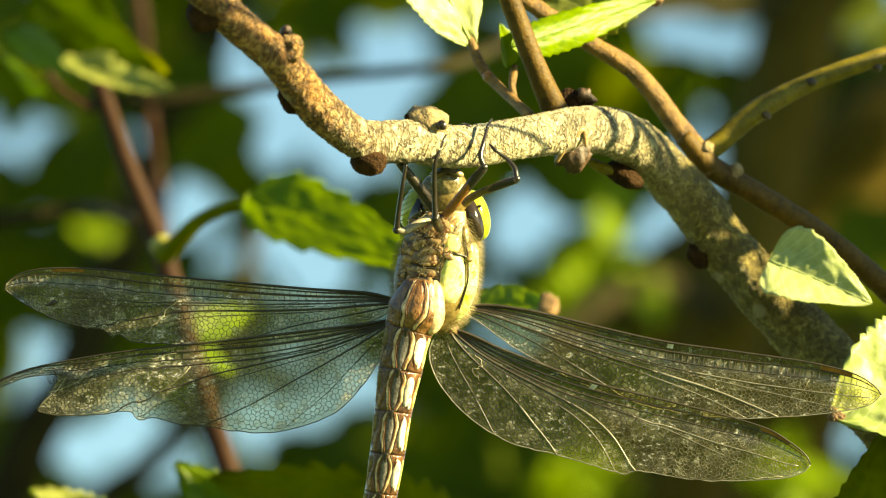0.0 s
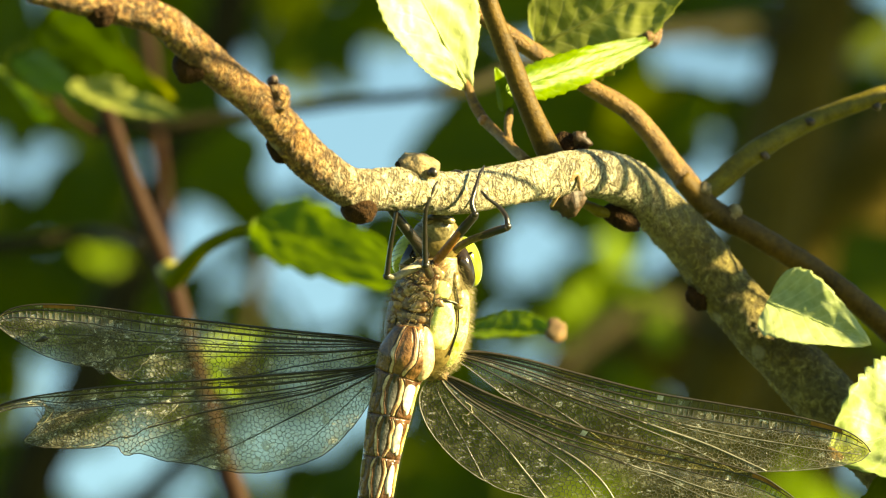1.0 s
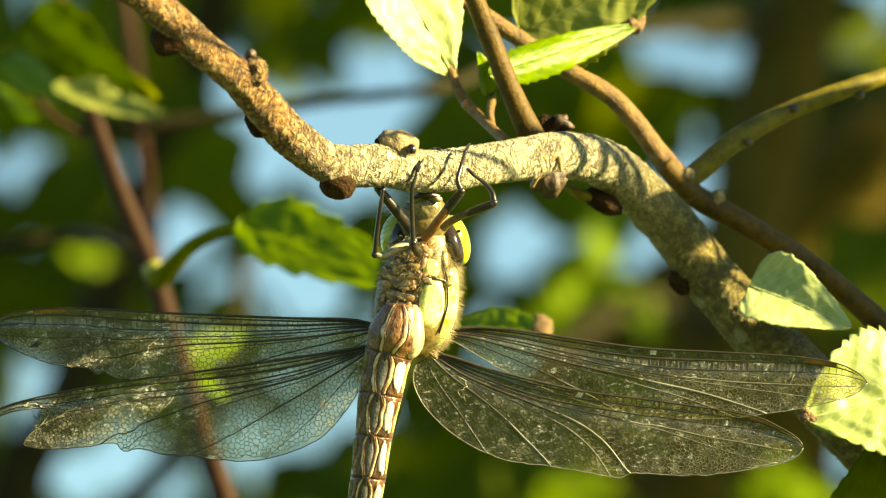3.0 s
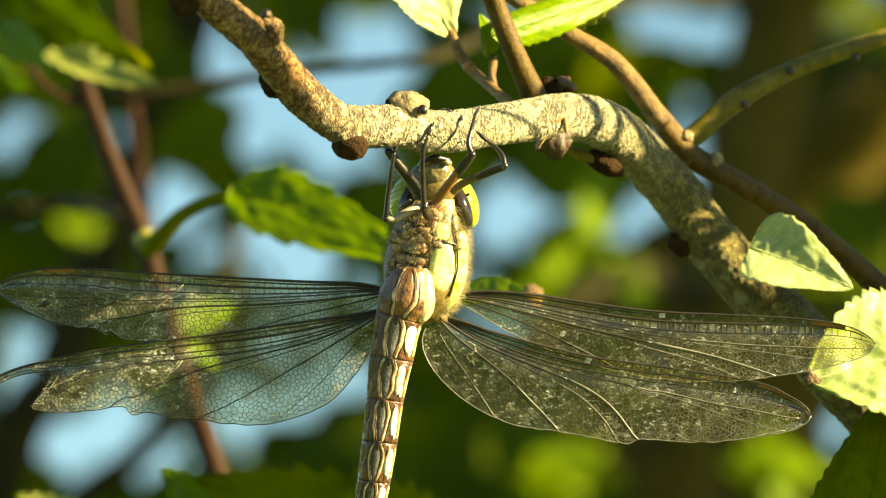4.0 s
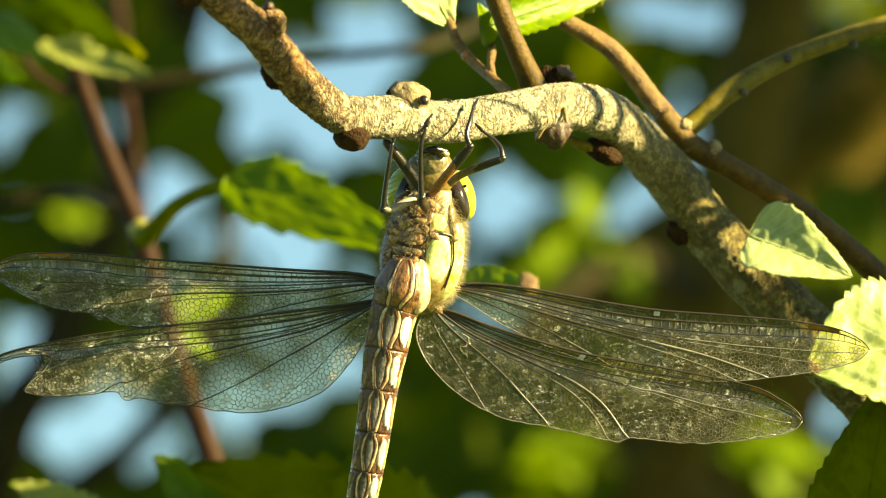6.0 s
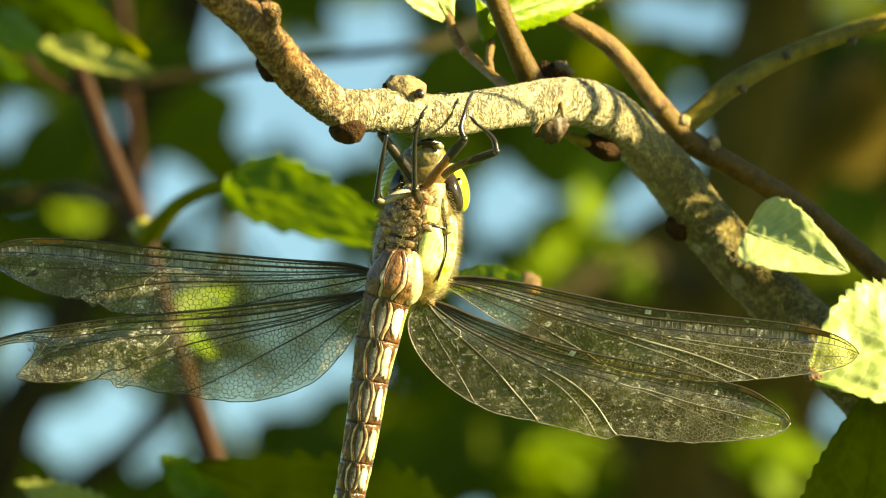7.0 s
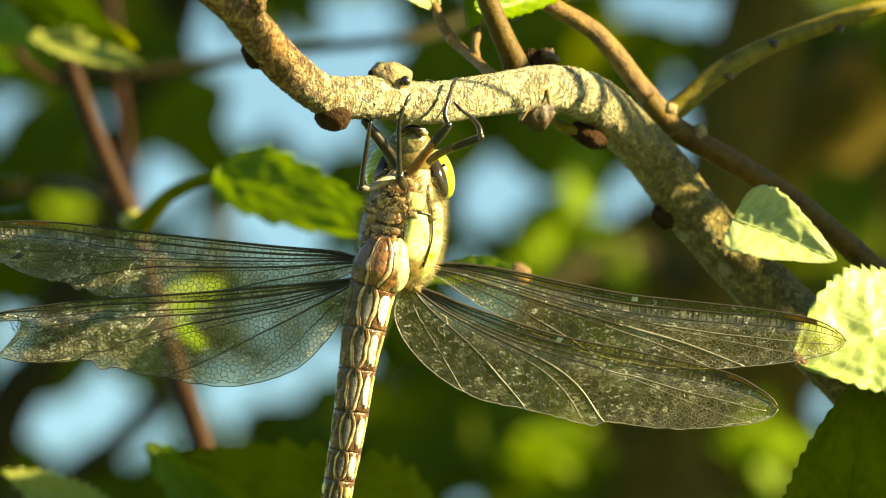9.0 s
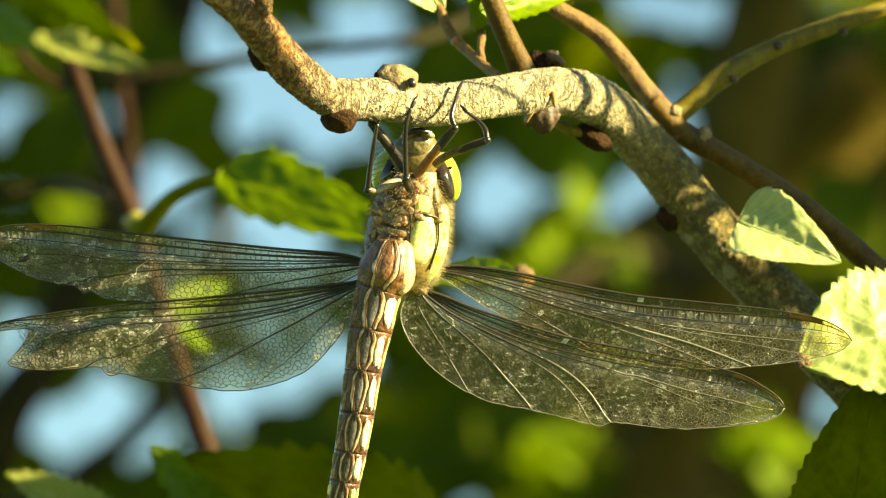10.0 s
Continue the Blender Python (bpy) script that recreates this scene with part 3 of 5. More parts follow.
    # leaves below, stalked from the lower limb
    for base, tip, width, material, label, seed in (
            ((2.6, 114.3, -39), (-33.2, 101.6, -26.6), 15.8, LEAF_DEEP, "dark green leaf with a ragged toothed edge", 41), ((-25.3, 120.6, -39), (-38.5, 116.4, -25.8), 9.5, LEAF_GREEN, "dark green toothed leaf", 42),
            ((-42.2, 116.4, -38), (-57.5, 110, -29.1), 7.9, LEAF_OLIVE, "olive-green sunlit leaf", 43), ((-14.8, 124.8, -46.4), (-32.7, 120.6, -31.6), 13.7, LEAF_DEEP, "dark green toothed leaf", 45)):
        leaf_between("leaf", perch, base, tip, (0.2, -0.8, 0.4) if material is LEAF_OLIVE else (-0.2, -0.85, 0.4), width, material, label, fold=0.12, arch=0.08, teeth=11, bite=0.26, seed=seed, ripple=0.10)
        part("leaf_stalk", rough_tube([(*base, 0.5), (base[0] * 0.6 + 30, base[1], base[2] - 22, 0.6), (100, 42, -89, 0.9)], 20, 8, 0.02, 0.3), TWIG_GREEN, perch)


make_perch()
big_leaf = leaf_between("leaf", perch, (60.93, 12, -6.99), (42.64, 4, -13.39), (0.22, -0.86, 0.45), 16.5, LEAF_PALE, "broad yellow-green leaf with toothed edge, sunlight partly painted",
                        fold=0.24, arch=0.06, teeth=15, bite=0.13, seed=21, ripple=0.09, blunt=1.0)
bm = bmesh.new()
lump(bm, (43.17, 4, -13.26), (1.1, 0.4, 0.8), (0, 35, 0), 0.5, 0.9, 3, 5)
for v in bm.verts:
    v.co = big_leaf.matrix_basis.inverted() @ (v.co - ORIGIN[perch])
edge_mesh = bpy.data.meshes.new("withered_edge")
bm.to_mesh(edge_mesh)
bm.free()
edge_mesh.materials.append(LEAF_DRY)
withered = tagged(new("withered_edge", edge_mesh), "brown withered leaf edge")
withered.parent = big_leaf


def make_shade_spray():
    """Unseen leaves and twig ends, added on the thin side twig towards the sun so that their shade falls on the limb
    and leaves.
    """
    reach = SUN_WAY * 92
    start = (63.76, 42.2, 33.48)
    part("twig", rough_tube([(*start, 0.9), (90, 40, 40, 1.0), (105, 5, 40, 1.0), (112, -25, 38, 0.9)], 60, 12, 0.05, 0.7), TWIG_GREEN, perch, "unseen olive twig end added to carry the shade leaves")
    shade = [((26.9, 4, 11.3), (27.9, 36, 11.6), 9.0), ((36.6, 24, 0.2), (46.6, 20, -18.5), 10.0), ((27.4, 27.2, 17.0), (43.2, 30.2, 6.0), 9.0), ((38.8, 30.0, 9.7), (58.1, 32.0, -7.2), 11.0),
             ((29.8, 26.9, 16.8), (55.1, 37.1, 30.1), 7.5), ((51.06, 10, -16.71), (49.38, 10, -38.18), 26.0), ((4.2, 114, -40.1), (-46, 102, -23.5), 32.0),
             ((-37, -60.5, 35.9), (-9.4, -30.95, 13.1), 5.8)]
    for k, (p, q, width) in enumerate(shade):
        reach = SUN_WAY * (125 if k == 6 else 92)
        a, b = Vector(p) + reach, Vector(q) + reach
        leaf_between("leaf", perch, a, b, reach, width, LEAF_GREEN, "unseen green leaf added to cast shade", fold=0.05, arch=0.05, teeth=10, seed=80 + k, nu=24, nv=6, ripple=0.03)
        part("leaf_stalk", rough_tube([(*a, 0.35), ((a.x + 105) / 2, (a.y + 5) / 2, (a.z + 40) / 2, 0.35), (105, 5, 40, 0.4)], 12, 6), TWIG_GREEN, perch)
    reach = SUN_WAY * 92
    for k, (p, q) in enumerate((((17.6, 5.8, 25.5), (18.6, 6.4, 8)), ((20.6, 10.0, 24.5), (21.8, 10.6, 7.5)))):
        a, b = Vector(p) + reach, Vector(q) + reach
        part("twig", rough_tube([(105, 5, 40, 0.5), (*a, 0.95 - 0.2 * k), (*b, 0.9 - 0.2 * k)], 30, 8, 0.04, 0.8), TWIG_GREEN, perch, "unseen bare twig end added to cast shade")


make_shade_spray()


# ---- shoots and leaves a hand's width behind ----
shoot = thing("shrub_shoot", (-38.9, 520, -49.06), "reddish-brown upright shoot with stalked toothed green leaves, out of focus", "shrub")


# scaled towards the eye: its outline in the view stays, the blur changes
NEARER = 0.77
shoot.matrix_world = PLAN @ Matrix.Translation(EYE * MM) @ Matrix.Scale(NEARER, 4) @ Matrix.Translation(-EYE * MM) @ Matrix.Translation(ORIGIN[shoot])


def make_shoot():
    top = [(-79.64, 560, 70.51), (-75.58, 550, 49.26), (-69, 545, 31.67), (-61.7, 540, 11.49), (-58.12, 540, 4.23), (-49.74, 530, -22.5), (-44.03, 520, -37.51), (-38.9, 520, -55.47)]
    line = with_radius(top, [1.5, 1.6, 1.75, 1.9, 2.2, 2.1, 2.2, 2.4])
    foot = tuple(EYE + (Vector((-15, 262, ground_z(262) - 15)) - EYE) / NEARER)
    part("stem", rough_tube(line + [(top[-1][0] + 4, 521, top[-1][2] - 30, 2.5), (top[-1][0] + 12, 524, top[-1][2] - 110, 2.8), (top[-1][0] + 35, 535, -450, 4.0), foot + (9.0,)], 160, 16, 0.04, 0.3), TWIG_RED, shoot, "reddish-brown stem")
    bm = bmesh.new()
    lump(bm, (-54.99, 470, 5.25), (2.6, 2.4, 2.2), (0, 20, 0), 0.25, 0.4, 3)
    part("node", bm, TWIG_GREEN, shoot, "green swollen node")
    part("leaf_stalk", rough_tube(with_radius([(-54.36, 455, 3.97), (-51.85, 448, 5.97), (-48.17, 442, 9.57), (-43.54, 436, 11.94), (-38.14, 430, 12.98)], [2.0, 1.55, 1.3, 1.1, 0.6]), 40, 12, 0.04, 0.5), STALK, shoot, "olive leaf stalk")
    leaf_between("leaf", shoot, (-38.5, 430, 15.1), (-4.1, 405, 0.9), (0.02, -0.90, 0.42), 14.2, LEAF_SUN_TONED, "green toothed leaf on a long stalk", fold=0.10, arch=0.04, teeth=7, bite=0.16, seed=31, blunt=0.55, ripple=0.05)
    leaf_between("leaf", shoot, (-84, 552, 54.8), (-62, 520, 38.5), (-0.35, -0.88, 0.25), 16.0, LEAF_DEEP, "dark green curled leaf", fold=0.3, arch=0.25, teeth=12, seed=33, ripple=0.12, twist=0.5)
    # a paler leaf added as the sunlit rim of the dark curled one
    leaf_between("leaf", shoot, (-77.0, 520, 40.3), (-54.2, 512, 33.2), (0.66, -0.62, 0.40), 7.5, LEAF_OLIVE, "pale curled leaf standing in for a sunlit rim", fold=0.4, arch=-0.25, teeth=8, bite=0.25, seed=34, ripple=0.2, twist=0.6)
    leaf_between("leaf", shoot, (-88, 545, 47), (-75, 528, 38), (-0.1, -0.85, 0.3), 7.0, LEAF_GREEN, "small green leaf", fold=0.2, arch=0.1, teeth=10, bite=0.2, seed=36, ripple=0.12)
    leaf_between("leaf", shoot, (-85.14, 560, 35.31), (-91.52, 540, 45.65), (0.1, -0.6, 0.7), 12.0, LEAF_GREEN, "", fold=0.2, teeth=12, seed=35)
    part("leaf_stalk", rough_tube(with_radius([(-72.26, 545, 31.67), (-78.79, 545, 36.02), (-82.06, 545, 41.46)], [0.7, 0.6, 0.6]), 20, 10, 0.04, 0.5), TWIG_RED, shoot, "brown leaf stalk")
    part("side_shoot", rough_tube(with_radius([(-82.46, 900, 80.69), (-79.05, 900, 60.21), (-77, 900, 38.36), (-72.75, 880, 14.98), (-58.11, 545, 4.46)], [1.9, 1.9, 1.8, 1.7, 1.2]), 60, 12, 0.04, 0.2), TWIG_RED, shoot, "blurred russet side shoot")
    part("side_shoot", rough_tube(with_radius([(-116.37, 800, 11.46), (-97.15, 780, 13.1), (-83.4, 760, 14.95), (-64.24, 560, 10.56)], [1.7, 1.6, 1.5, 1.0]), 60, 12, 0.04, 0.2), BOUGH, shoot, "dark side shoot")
    leaf_between("leaf", shoot, (-53.8, 560, -11.4), (-41.0, 575, -5.7), (0.5, -0.75, 0.45), 7.0, LEAF_GREEN, "green leaf beside the stem", fold=0.15, arch=0.1, teeth=9, bite=0.15, seed=38)
    leaf_between("leaf", shoot, (-53.2, 560, -13.1), (-44.4, 575, -19.0), (0.5, -0.75, 0.45), 6.0, LEAF_GREEN, "green leaf beside the stem", fold=0.15, arch=0.1, teeth=9, bite=0.15, seed=39)
    leaf_between("leaf", shoot, (-1.32, 360, -4.2), (13.4, 345, -4.0), (0.5, -0.78, 0.38), 10.5, LEAF_SUN_TONED, "bright green leaf with a brown tip", fold=0.2, arch=0.1, teeth=9, bite=0.12, seed=37)
    bm = bmesh.new()
    lump(bm, (13.9, 345, -4.0), (1.7, 0.6, 1.9), (0, 40, 0), 0.5, 0.35, 3, 2)
    part("withered_tip", bm, LEAF_DRY, shoot, "brown withered leaf tip")
    part("leaf_stalk", rough_tube(with_radius([(-30, 523, -95), (-20, 440, -62), (-15.5, 400, -40), (-12, 390, -22), (-7, 375, -9), (-0.85, 360, -4.4)], [0.9, 0.85, 0.8, 0.75, 0.7, 0.6]), 60, 10, 0.03, 0.3), TWIG_GREEN, shoot, "thin olive leaf stalk")


make_shoot()

# ---- the tree behind: boughs and crown, with gaps to the sky ----
tree = thing("background_tree", (60, 1500, ground_z(1500)), "blurred dark tree behind with leaning boughs and a leafy crown", "tree")
GAPS = [  # gaps in the crown, set to fit the camera's view: middle and half axes, in millimetres at 1.5 m behind the perch
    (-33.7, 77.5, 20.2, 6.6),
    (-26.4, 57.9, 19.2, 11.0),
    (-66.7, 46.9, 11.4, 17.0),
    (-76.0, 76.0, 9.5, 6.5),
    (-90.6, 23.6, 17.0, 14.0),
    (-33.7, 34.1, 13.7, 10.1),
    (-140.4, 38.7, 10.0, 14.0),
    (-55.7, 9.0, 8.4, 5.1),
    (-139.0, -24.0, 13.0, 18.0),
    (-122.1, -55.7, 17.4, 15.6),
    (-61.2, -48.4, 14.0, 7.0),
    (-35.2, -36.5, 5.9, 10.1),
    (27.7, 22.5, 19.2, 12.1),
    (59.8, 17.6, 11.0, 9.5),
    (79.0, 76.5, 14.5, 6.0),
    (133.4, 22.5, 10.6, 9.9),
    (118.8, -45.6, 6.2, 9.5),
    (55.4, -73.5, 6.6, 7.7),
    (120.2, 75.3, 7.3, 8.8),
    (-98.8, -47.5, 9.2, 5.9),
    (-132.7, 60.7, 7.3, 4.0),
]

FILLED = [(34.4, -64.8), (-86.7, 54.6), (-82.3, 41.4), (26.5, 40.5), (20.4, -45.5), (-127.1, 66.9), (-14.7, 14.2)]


def make_tree():
    r = random.Random(11)
    trunk = [(116.6, 1500, 126.68), (107.43, 1500, 84.52), (96.02, 1490, 40.34), (85.61, 1480, -7.09), (71.07, 1480, -74.34)]
    rows = with_radius(trunk, [13.5, 14, 14, 13.5, 14])
    part("trunk", rough_tube(rows + [(60, 1480, -300, 30), (60, 1500, ground_z(1500) - 40, 70)], 120, 20, 0.06, 0.03), TRUNK, tree, "dark leaning trunk")
    part("trunk", rough_tube(with_radius([(206.08, 1750, 142.19), (179.31, 1750, 85.39), (154.36, 1750, 36.71), (128.51, 1740, -15.96), (104.26, 1740, -84.66)], [26, 27, 28, 27, 26]) + [(110, 1900, -400, 34), (60, 1560, ground_z(1500) - 40, 60)], 90, 18, 0.06, 0.03), TRUNK, tree, "dark leaning second trunk")
    bough = with_radius([(-72.67, 1400, 121.29), (-78.81, 1400, 80.92), (-90.22, 1400, 47.57), (-109.04, 1390, 1.92), (-125.08, 1380, -41.58), (-141.61, 1380, -72.89)], [6.5, 7, 7.5, 8, 8.5, 9])
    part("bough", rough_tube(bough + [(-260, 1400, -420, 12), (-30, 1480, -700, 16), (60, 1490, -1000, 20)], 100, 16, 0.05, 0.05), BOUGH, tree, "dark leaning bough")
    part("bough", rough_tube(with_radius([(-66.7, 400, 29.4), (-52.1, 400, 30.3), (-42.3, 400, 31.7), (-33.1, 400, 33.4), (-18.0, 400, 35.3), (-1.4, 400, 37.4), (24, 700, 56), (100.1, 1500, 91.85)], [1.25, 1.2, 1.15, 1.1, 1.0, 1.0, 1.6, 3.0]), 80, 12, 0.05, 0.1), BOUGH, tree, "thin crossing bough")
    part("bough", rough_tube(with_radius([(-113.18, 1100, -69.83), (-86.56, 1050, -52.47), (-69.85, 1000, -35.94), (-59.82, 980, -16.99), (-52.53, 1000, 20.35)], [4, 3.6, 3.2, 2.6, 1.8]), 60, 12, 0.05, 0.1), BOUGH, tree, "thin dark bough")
    part("bough", rough_tube(with_radius([(82.89, 1480, -10.72), (56.36, 1300, 0.17), (41.94, 1250, -4.75), (23.35, 1200, -19.03)], [4, 3.4, 3, 2.4]), 60, 12, 0.05, 0.1), BOUGH, tree, "dark slanting bough")
    part("bough", rough_tube([(130, 1700, -150, 19), (44.1, 1650, -38.8, 19), (62.8, 1620, -11.4, 18), (87.2, 1600, 9.7, 17), (121.6, 1600, 36.6, 19), (160, 1600, 66, 17)], 70, 16, 0.05, 0.03), TRUNK, tree, "brown slanting bough")
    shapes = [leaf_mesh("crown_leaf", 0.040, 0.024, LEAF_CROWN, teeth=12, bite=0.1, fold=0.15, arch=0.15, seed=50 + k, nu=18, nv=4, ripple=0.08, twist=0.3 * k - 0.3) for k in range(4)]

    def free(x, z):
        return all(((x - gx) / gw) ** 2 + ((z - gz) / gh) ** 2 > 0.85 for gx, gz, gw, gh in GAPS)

    def bare(x, z):
        """Where the crown stays open to fit the camera's view: before the slanting bough, and a pale stretch of sky
        under the limb.
        """
        return math.hypot(x - 119, z - 47.5) < 17 or math.hypot((x - 23) / 20, (z - 15) / 11) < 1

    count = tries = 0
    while count < 265 and tries < 9000:
        tries += 1
        x, z, y = r.uniform(-190, 190), r.uniform(-125, 130), r.uniform(1350, 1650)
        a = r.uniform(0, 2 * math.pi)
        d = Vector((math.cos(a), r.uniform(-0.4, 0.4), math.sin(a) * 0.8 - 0.25)).normalized()
        c = Vector((x, y, z))
        size = r.uniform(0.4, 1.15)
        if x > 30 and y < 1720 and (abs(x - 88 - 0.23 * z) < 20 or (x - 125) ** 2 / 28 ** 2 + (z - 45) ** 2 / 32 ** 2 < 1 or (x - 62) ** 2 / 28 ** 2 + (z + 12) ** 2 / 20 ** 2 < 1) and r.random() < 0.9:
            continue
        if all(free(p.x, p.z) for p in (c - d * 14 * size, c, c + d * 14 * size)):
            face = Vector((r.uniform(-0.7, 0.7), -r.uniform(0.2, 1.0), r.uniform(-0.2, 1.0)))
            shape = r.choice(shapes)
            if not bare(x, z):
                mesh_part("crown_leaf", shape, tree, leaf_pose(c - d * 20 * size, c + d * 20 * size, face, size))
            count += 1
    # sprays that close gaps in the crown as the camera sees it
    for x, z in FILLED:
        for _ in range(4):
            c = Vector((x + r.uniform(-7, 7), 1400 + r.uniform(-60, 60), z + r.uniform(-7, 7)))
            a = r.uniform(0, 2 * math.pi)
            d = Vector((math.cos(a), 0.2, math.sin(a)))
            mesh_part("crown_leaf", r.choice(shapes), tree, leaf_pose(c - d * 18, c + d * 18, (-0.3, -0.9, 0.2), r.uniform(0.7, 0.95)))
    # the rest of the crown, farther back
    verts, faces, source = [], [], []
    for mesh in shapes:
        source.append(([v.co.copy() for v in mesh.vertices], [tuple(f.vertices) for f in mesh.polygons]))
    for _ in range(4200):
        if len(verts) > 620 * 333:
            break
        y = r.uniform(1750, 2300)
        k = (850 + y) / 2350
        c = Vector((r.uniform(-190, 190) * k, y, r.uniform(-125, 130) * k))
        a = r.uniform(0, 2 * math.pi)
        d = Vector((math.cos(a), r.uniform(-0.4, 0.4), math.sin(a) * 0.8 - 0.25)).normalized()
        size = r.uniform(0.4, 1.3)
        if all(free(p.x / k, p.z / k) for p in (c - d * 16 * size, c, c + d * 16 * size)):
            m = leaf_pose(c - d * 20 * size, c + d * 20 * size, (r.uniform(-0.7, 0.7), -r.uniform(0.4, 1.0), r.uniform(-0.2, 0.8)), size)
            vs, fs = r.choice(source)
            if bare(c.x / k, c.z / k):
                continue
            o = len(verts)
            verts += [m @ v - ORIGIN[tree] for v in vs]
            faces += [tuple(i + o for i in f) for f in fs]
    mesh = bpy.data.meshes.new("far_foliage")
    mesh.from_pydata(verts, [], faces)
    mesh.uv_layers.new(name="UVMap")
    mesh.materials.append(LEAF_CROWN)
    far = tagged(new("far_foliage", mesh), "dark green far foliage", kind="stuff")
    far.parent = tree
    # brighter leaves where the crown catches the sun, with sunlight painted into their colour
    bright = [leaf_mesh("crown_leaf", 0.046, 0.030, LEAF_SUN_TONED, teeth=10, bite=0.2, fold=0.15 * k, arch=0.15, seed=60 + k, nu=18, nv=4, ripple=0.12, twist=0.4 * k - 0.4, blunt=0.6 + 0.2 * k) for k in range(3)]
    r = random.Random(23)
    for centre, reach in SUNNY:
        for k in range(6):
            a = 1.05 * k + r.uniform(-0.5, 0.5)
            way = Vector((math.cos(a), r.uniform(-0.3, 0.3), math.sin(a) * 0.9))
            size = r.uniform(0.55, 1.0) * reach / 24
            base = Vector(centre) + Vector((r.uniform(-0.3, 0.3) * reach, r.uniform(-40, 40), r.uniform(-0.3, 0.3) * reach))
            mesh_part("crown_leaf", bright[k % 3], tree, leaf_pose(base, base + way, (r.uniform(0.4, 0.9), -0.75, r.uniform(0.3, 0.8)), size), "bright green leaf, sunlight partly in its colour")


# middles and reach of the sunlit sprays, set to fit the camera's view
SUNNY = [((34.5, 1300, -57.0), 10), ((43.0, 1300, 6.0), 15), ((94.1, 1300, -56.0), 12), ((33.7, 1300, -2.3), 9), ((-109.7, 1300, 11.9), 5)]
make_tree()


# ---- unseen overhead crown, added to shade the tree behind ----
overhang = thing("added_shade_tree", (1450, 1450, ground_z(1450)), "unseen leafy crown added to shade the tree behind", "tree")


def make_overhang():
    r = random.Random(5)
    way = SUN_WAY
    part("trunk", rough_tube([(1450, 1450, ground_z(1450) - 40, 80), (1440, 1440, -800, 62), (1420, 1430, 0, 50), (1350, 1420, 500, 34), (1280, 1400, 1000, 20)], 80, 18, 0.06, 0.02), TRUNK, overhang)
    for k, end in enumerate(((1000, 1000, 480), (1250, 1850, 480), (1050, 1400, 650), (1200, 1600, 330))):
        part("bough", rough_tube([(1420, 1430, 60 + 90 * k, 22), ((1420 + end[0]) / 2, (1430 + end[1]) / 2, 330, 14), (*end, 5)], 40, 12, 0.05, 0.04), TRUNK, overhang)
    shapes = [leaf_mesh("crown_leaf", 0.115, 0.075, LEAF_CROWN, teeth=12, bite=0.1, fold=0.15, arch=0.15, seed=70 + k, nu=14, nv=3) for k in range(3)]
    side, rise = Vector((0.32, 0.95, 0)), Vector((-0.34, 0.11, 0.93))
    for _ in range(300):
        # a leafy shelf, added between the sun and the tree behind
        c = Vector((0, 1831, -19)) + way * 1312 + side * r.uniform(-600, 560) + rise * r.uniform(-270, 270) + way * r.uniform(-60, 60)
        # openings along the sun's line let light reach the bright sprays
        if any((lambda v: (v - way * v.dot(way)).length)(c - Vector(p)) < 60 for p, _ in SUNNY):
            continue
        a = r.uniform(0, 2 * math.pi)
        d = Vector((math.cos(a), math.sin(a), r.uniform(-0.5, 0.2))).normalized()
        mesh_part("crown_leaf", r.choice(shapes), overhang, leaf_pose(c - d * 55, c + d * 55, (r.uniform(-0.3, 0.7), -r.uniform(0.2, 0.8), 0.8), r.uniform(0.8, 1.2)))
    # more unseen leaves, added to keep the leaning bough and the trunk in shade
    for p in [(-84.96, 1400, 66.88), (-90.22, 1400, 47.57), (-99.65, 1395, 24.69), (-109.04, 1390, 1.92), (-117.52, 1385, -20.75), (-125.08, 1380, -41.58), (-134.65, 1380, -58.98), (-139.87, 1380, -71.15), (115.19, 1490, 113.36), (110.99, 1490, 95.11), (106.25, 1490, 78.68), (101.5, 1490, 60.42), (96.39, 1490, 42.17), (91.08, 1485, 22.04), (86.16, 1480, 2), (81.98, 1480, -18)]:
        for _ in range(2):
            c = Vector(p) + way * r.uniform(1180, 1280) + side * r.uniform(-14, 14) + rise * r.uniform(-20, 20)
            if any((lambda v: (v - way * v.dot(way)).length)(c - Vector(q)) < 58 for q, _ in SUNNY):
                continue
            d = (rise + side * r.uniform(-0.6, 0.6)).normalized()
            mesh_part("crown_leaf", r.choice(shapes), overhang, leaf_pose(c - d * 55, c + d * 55, way, 1.0))


make_overhang()


# ---- the dragonfly ----
fly = thing("dragonfly", (-2.84, -22, 15.57), "brown and lime dragonfly hanging from branch, torn clear wings spread", "dragonfly")
BODY = [(-2.35, -15, 10.16), (-3, -14.5, 7.24), (-3.52, -14, 3.98), (-4.05, -13.5, 0.72), (-4.5, -13.5, -2.22), (-4.96, -14, -4.17)]
BODY_R = [2.6, 3.9, 4.5, 4.6, 3.7, 2.0]
TAIL = [(-5.39, -17.2, 1.69), (-5.65, -17.4, 0.06), (-6.17, -17.2, -2.01), (-7.02, -17, -4.03), (-8.06, -17, -8.71), (-8.9, -17, -13.32), (-9.62, -17, -18.2), (-10.4, -16.5, -22.69), (-11.06, -16, -26.09), (-11.99, -15, -31.53), (-12.91, -14, -37.11), (-13.78, -13, -42.38), (-14.51, -12, -46.68), (-15.05, -11, -50.01)]
TAIL_R = [1.9, 2.7, 3.35, 2.75, 2.5, 2.15, 2.0, 1.88, 1.75, 1.65, 1.6, 1.6, 1.5, 1.1]


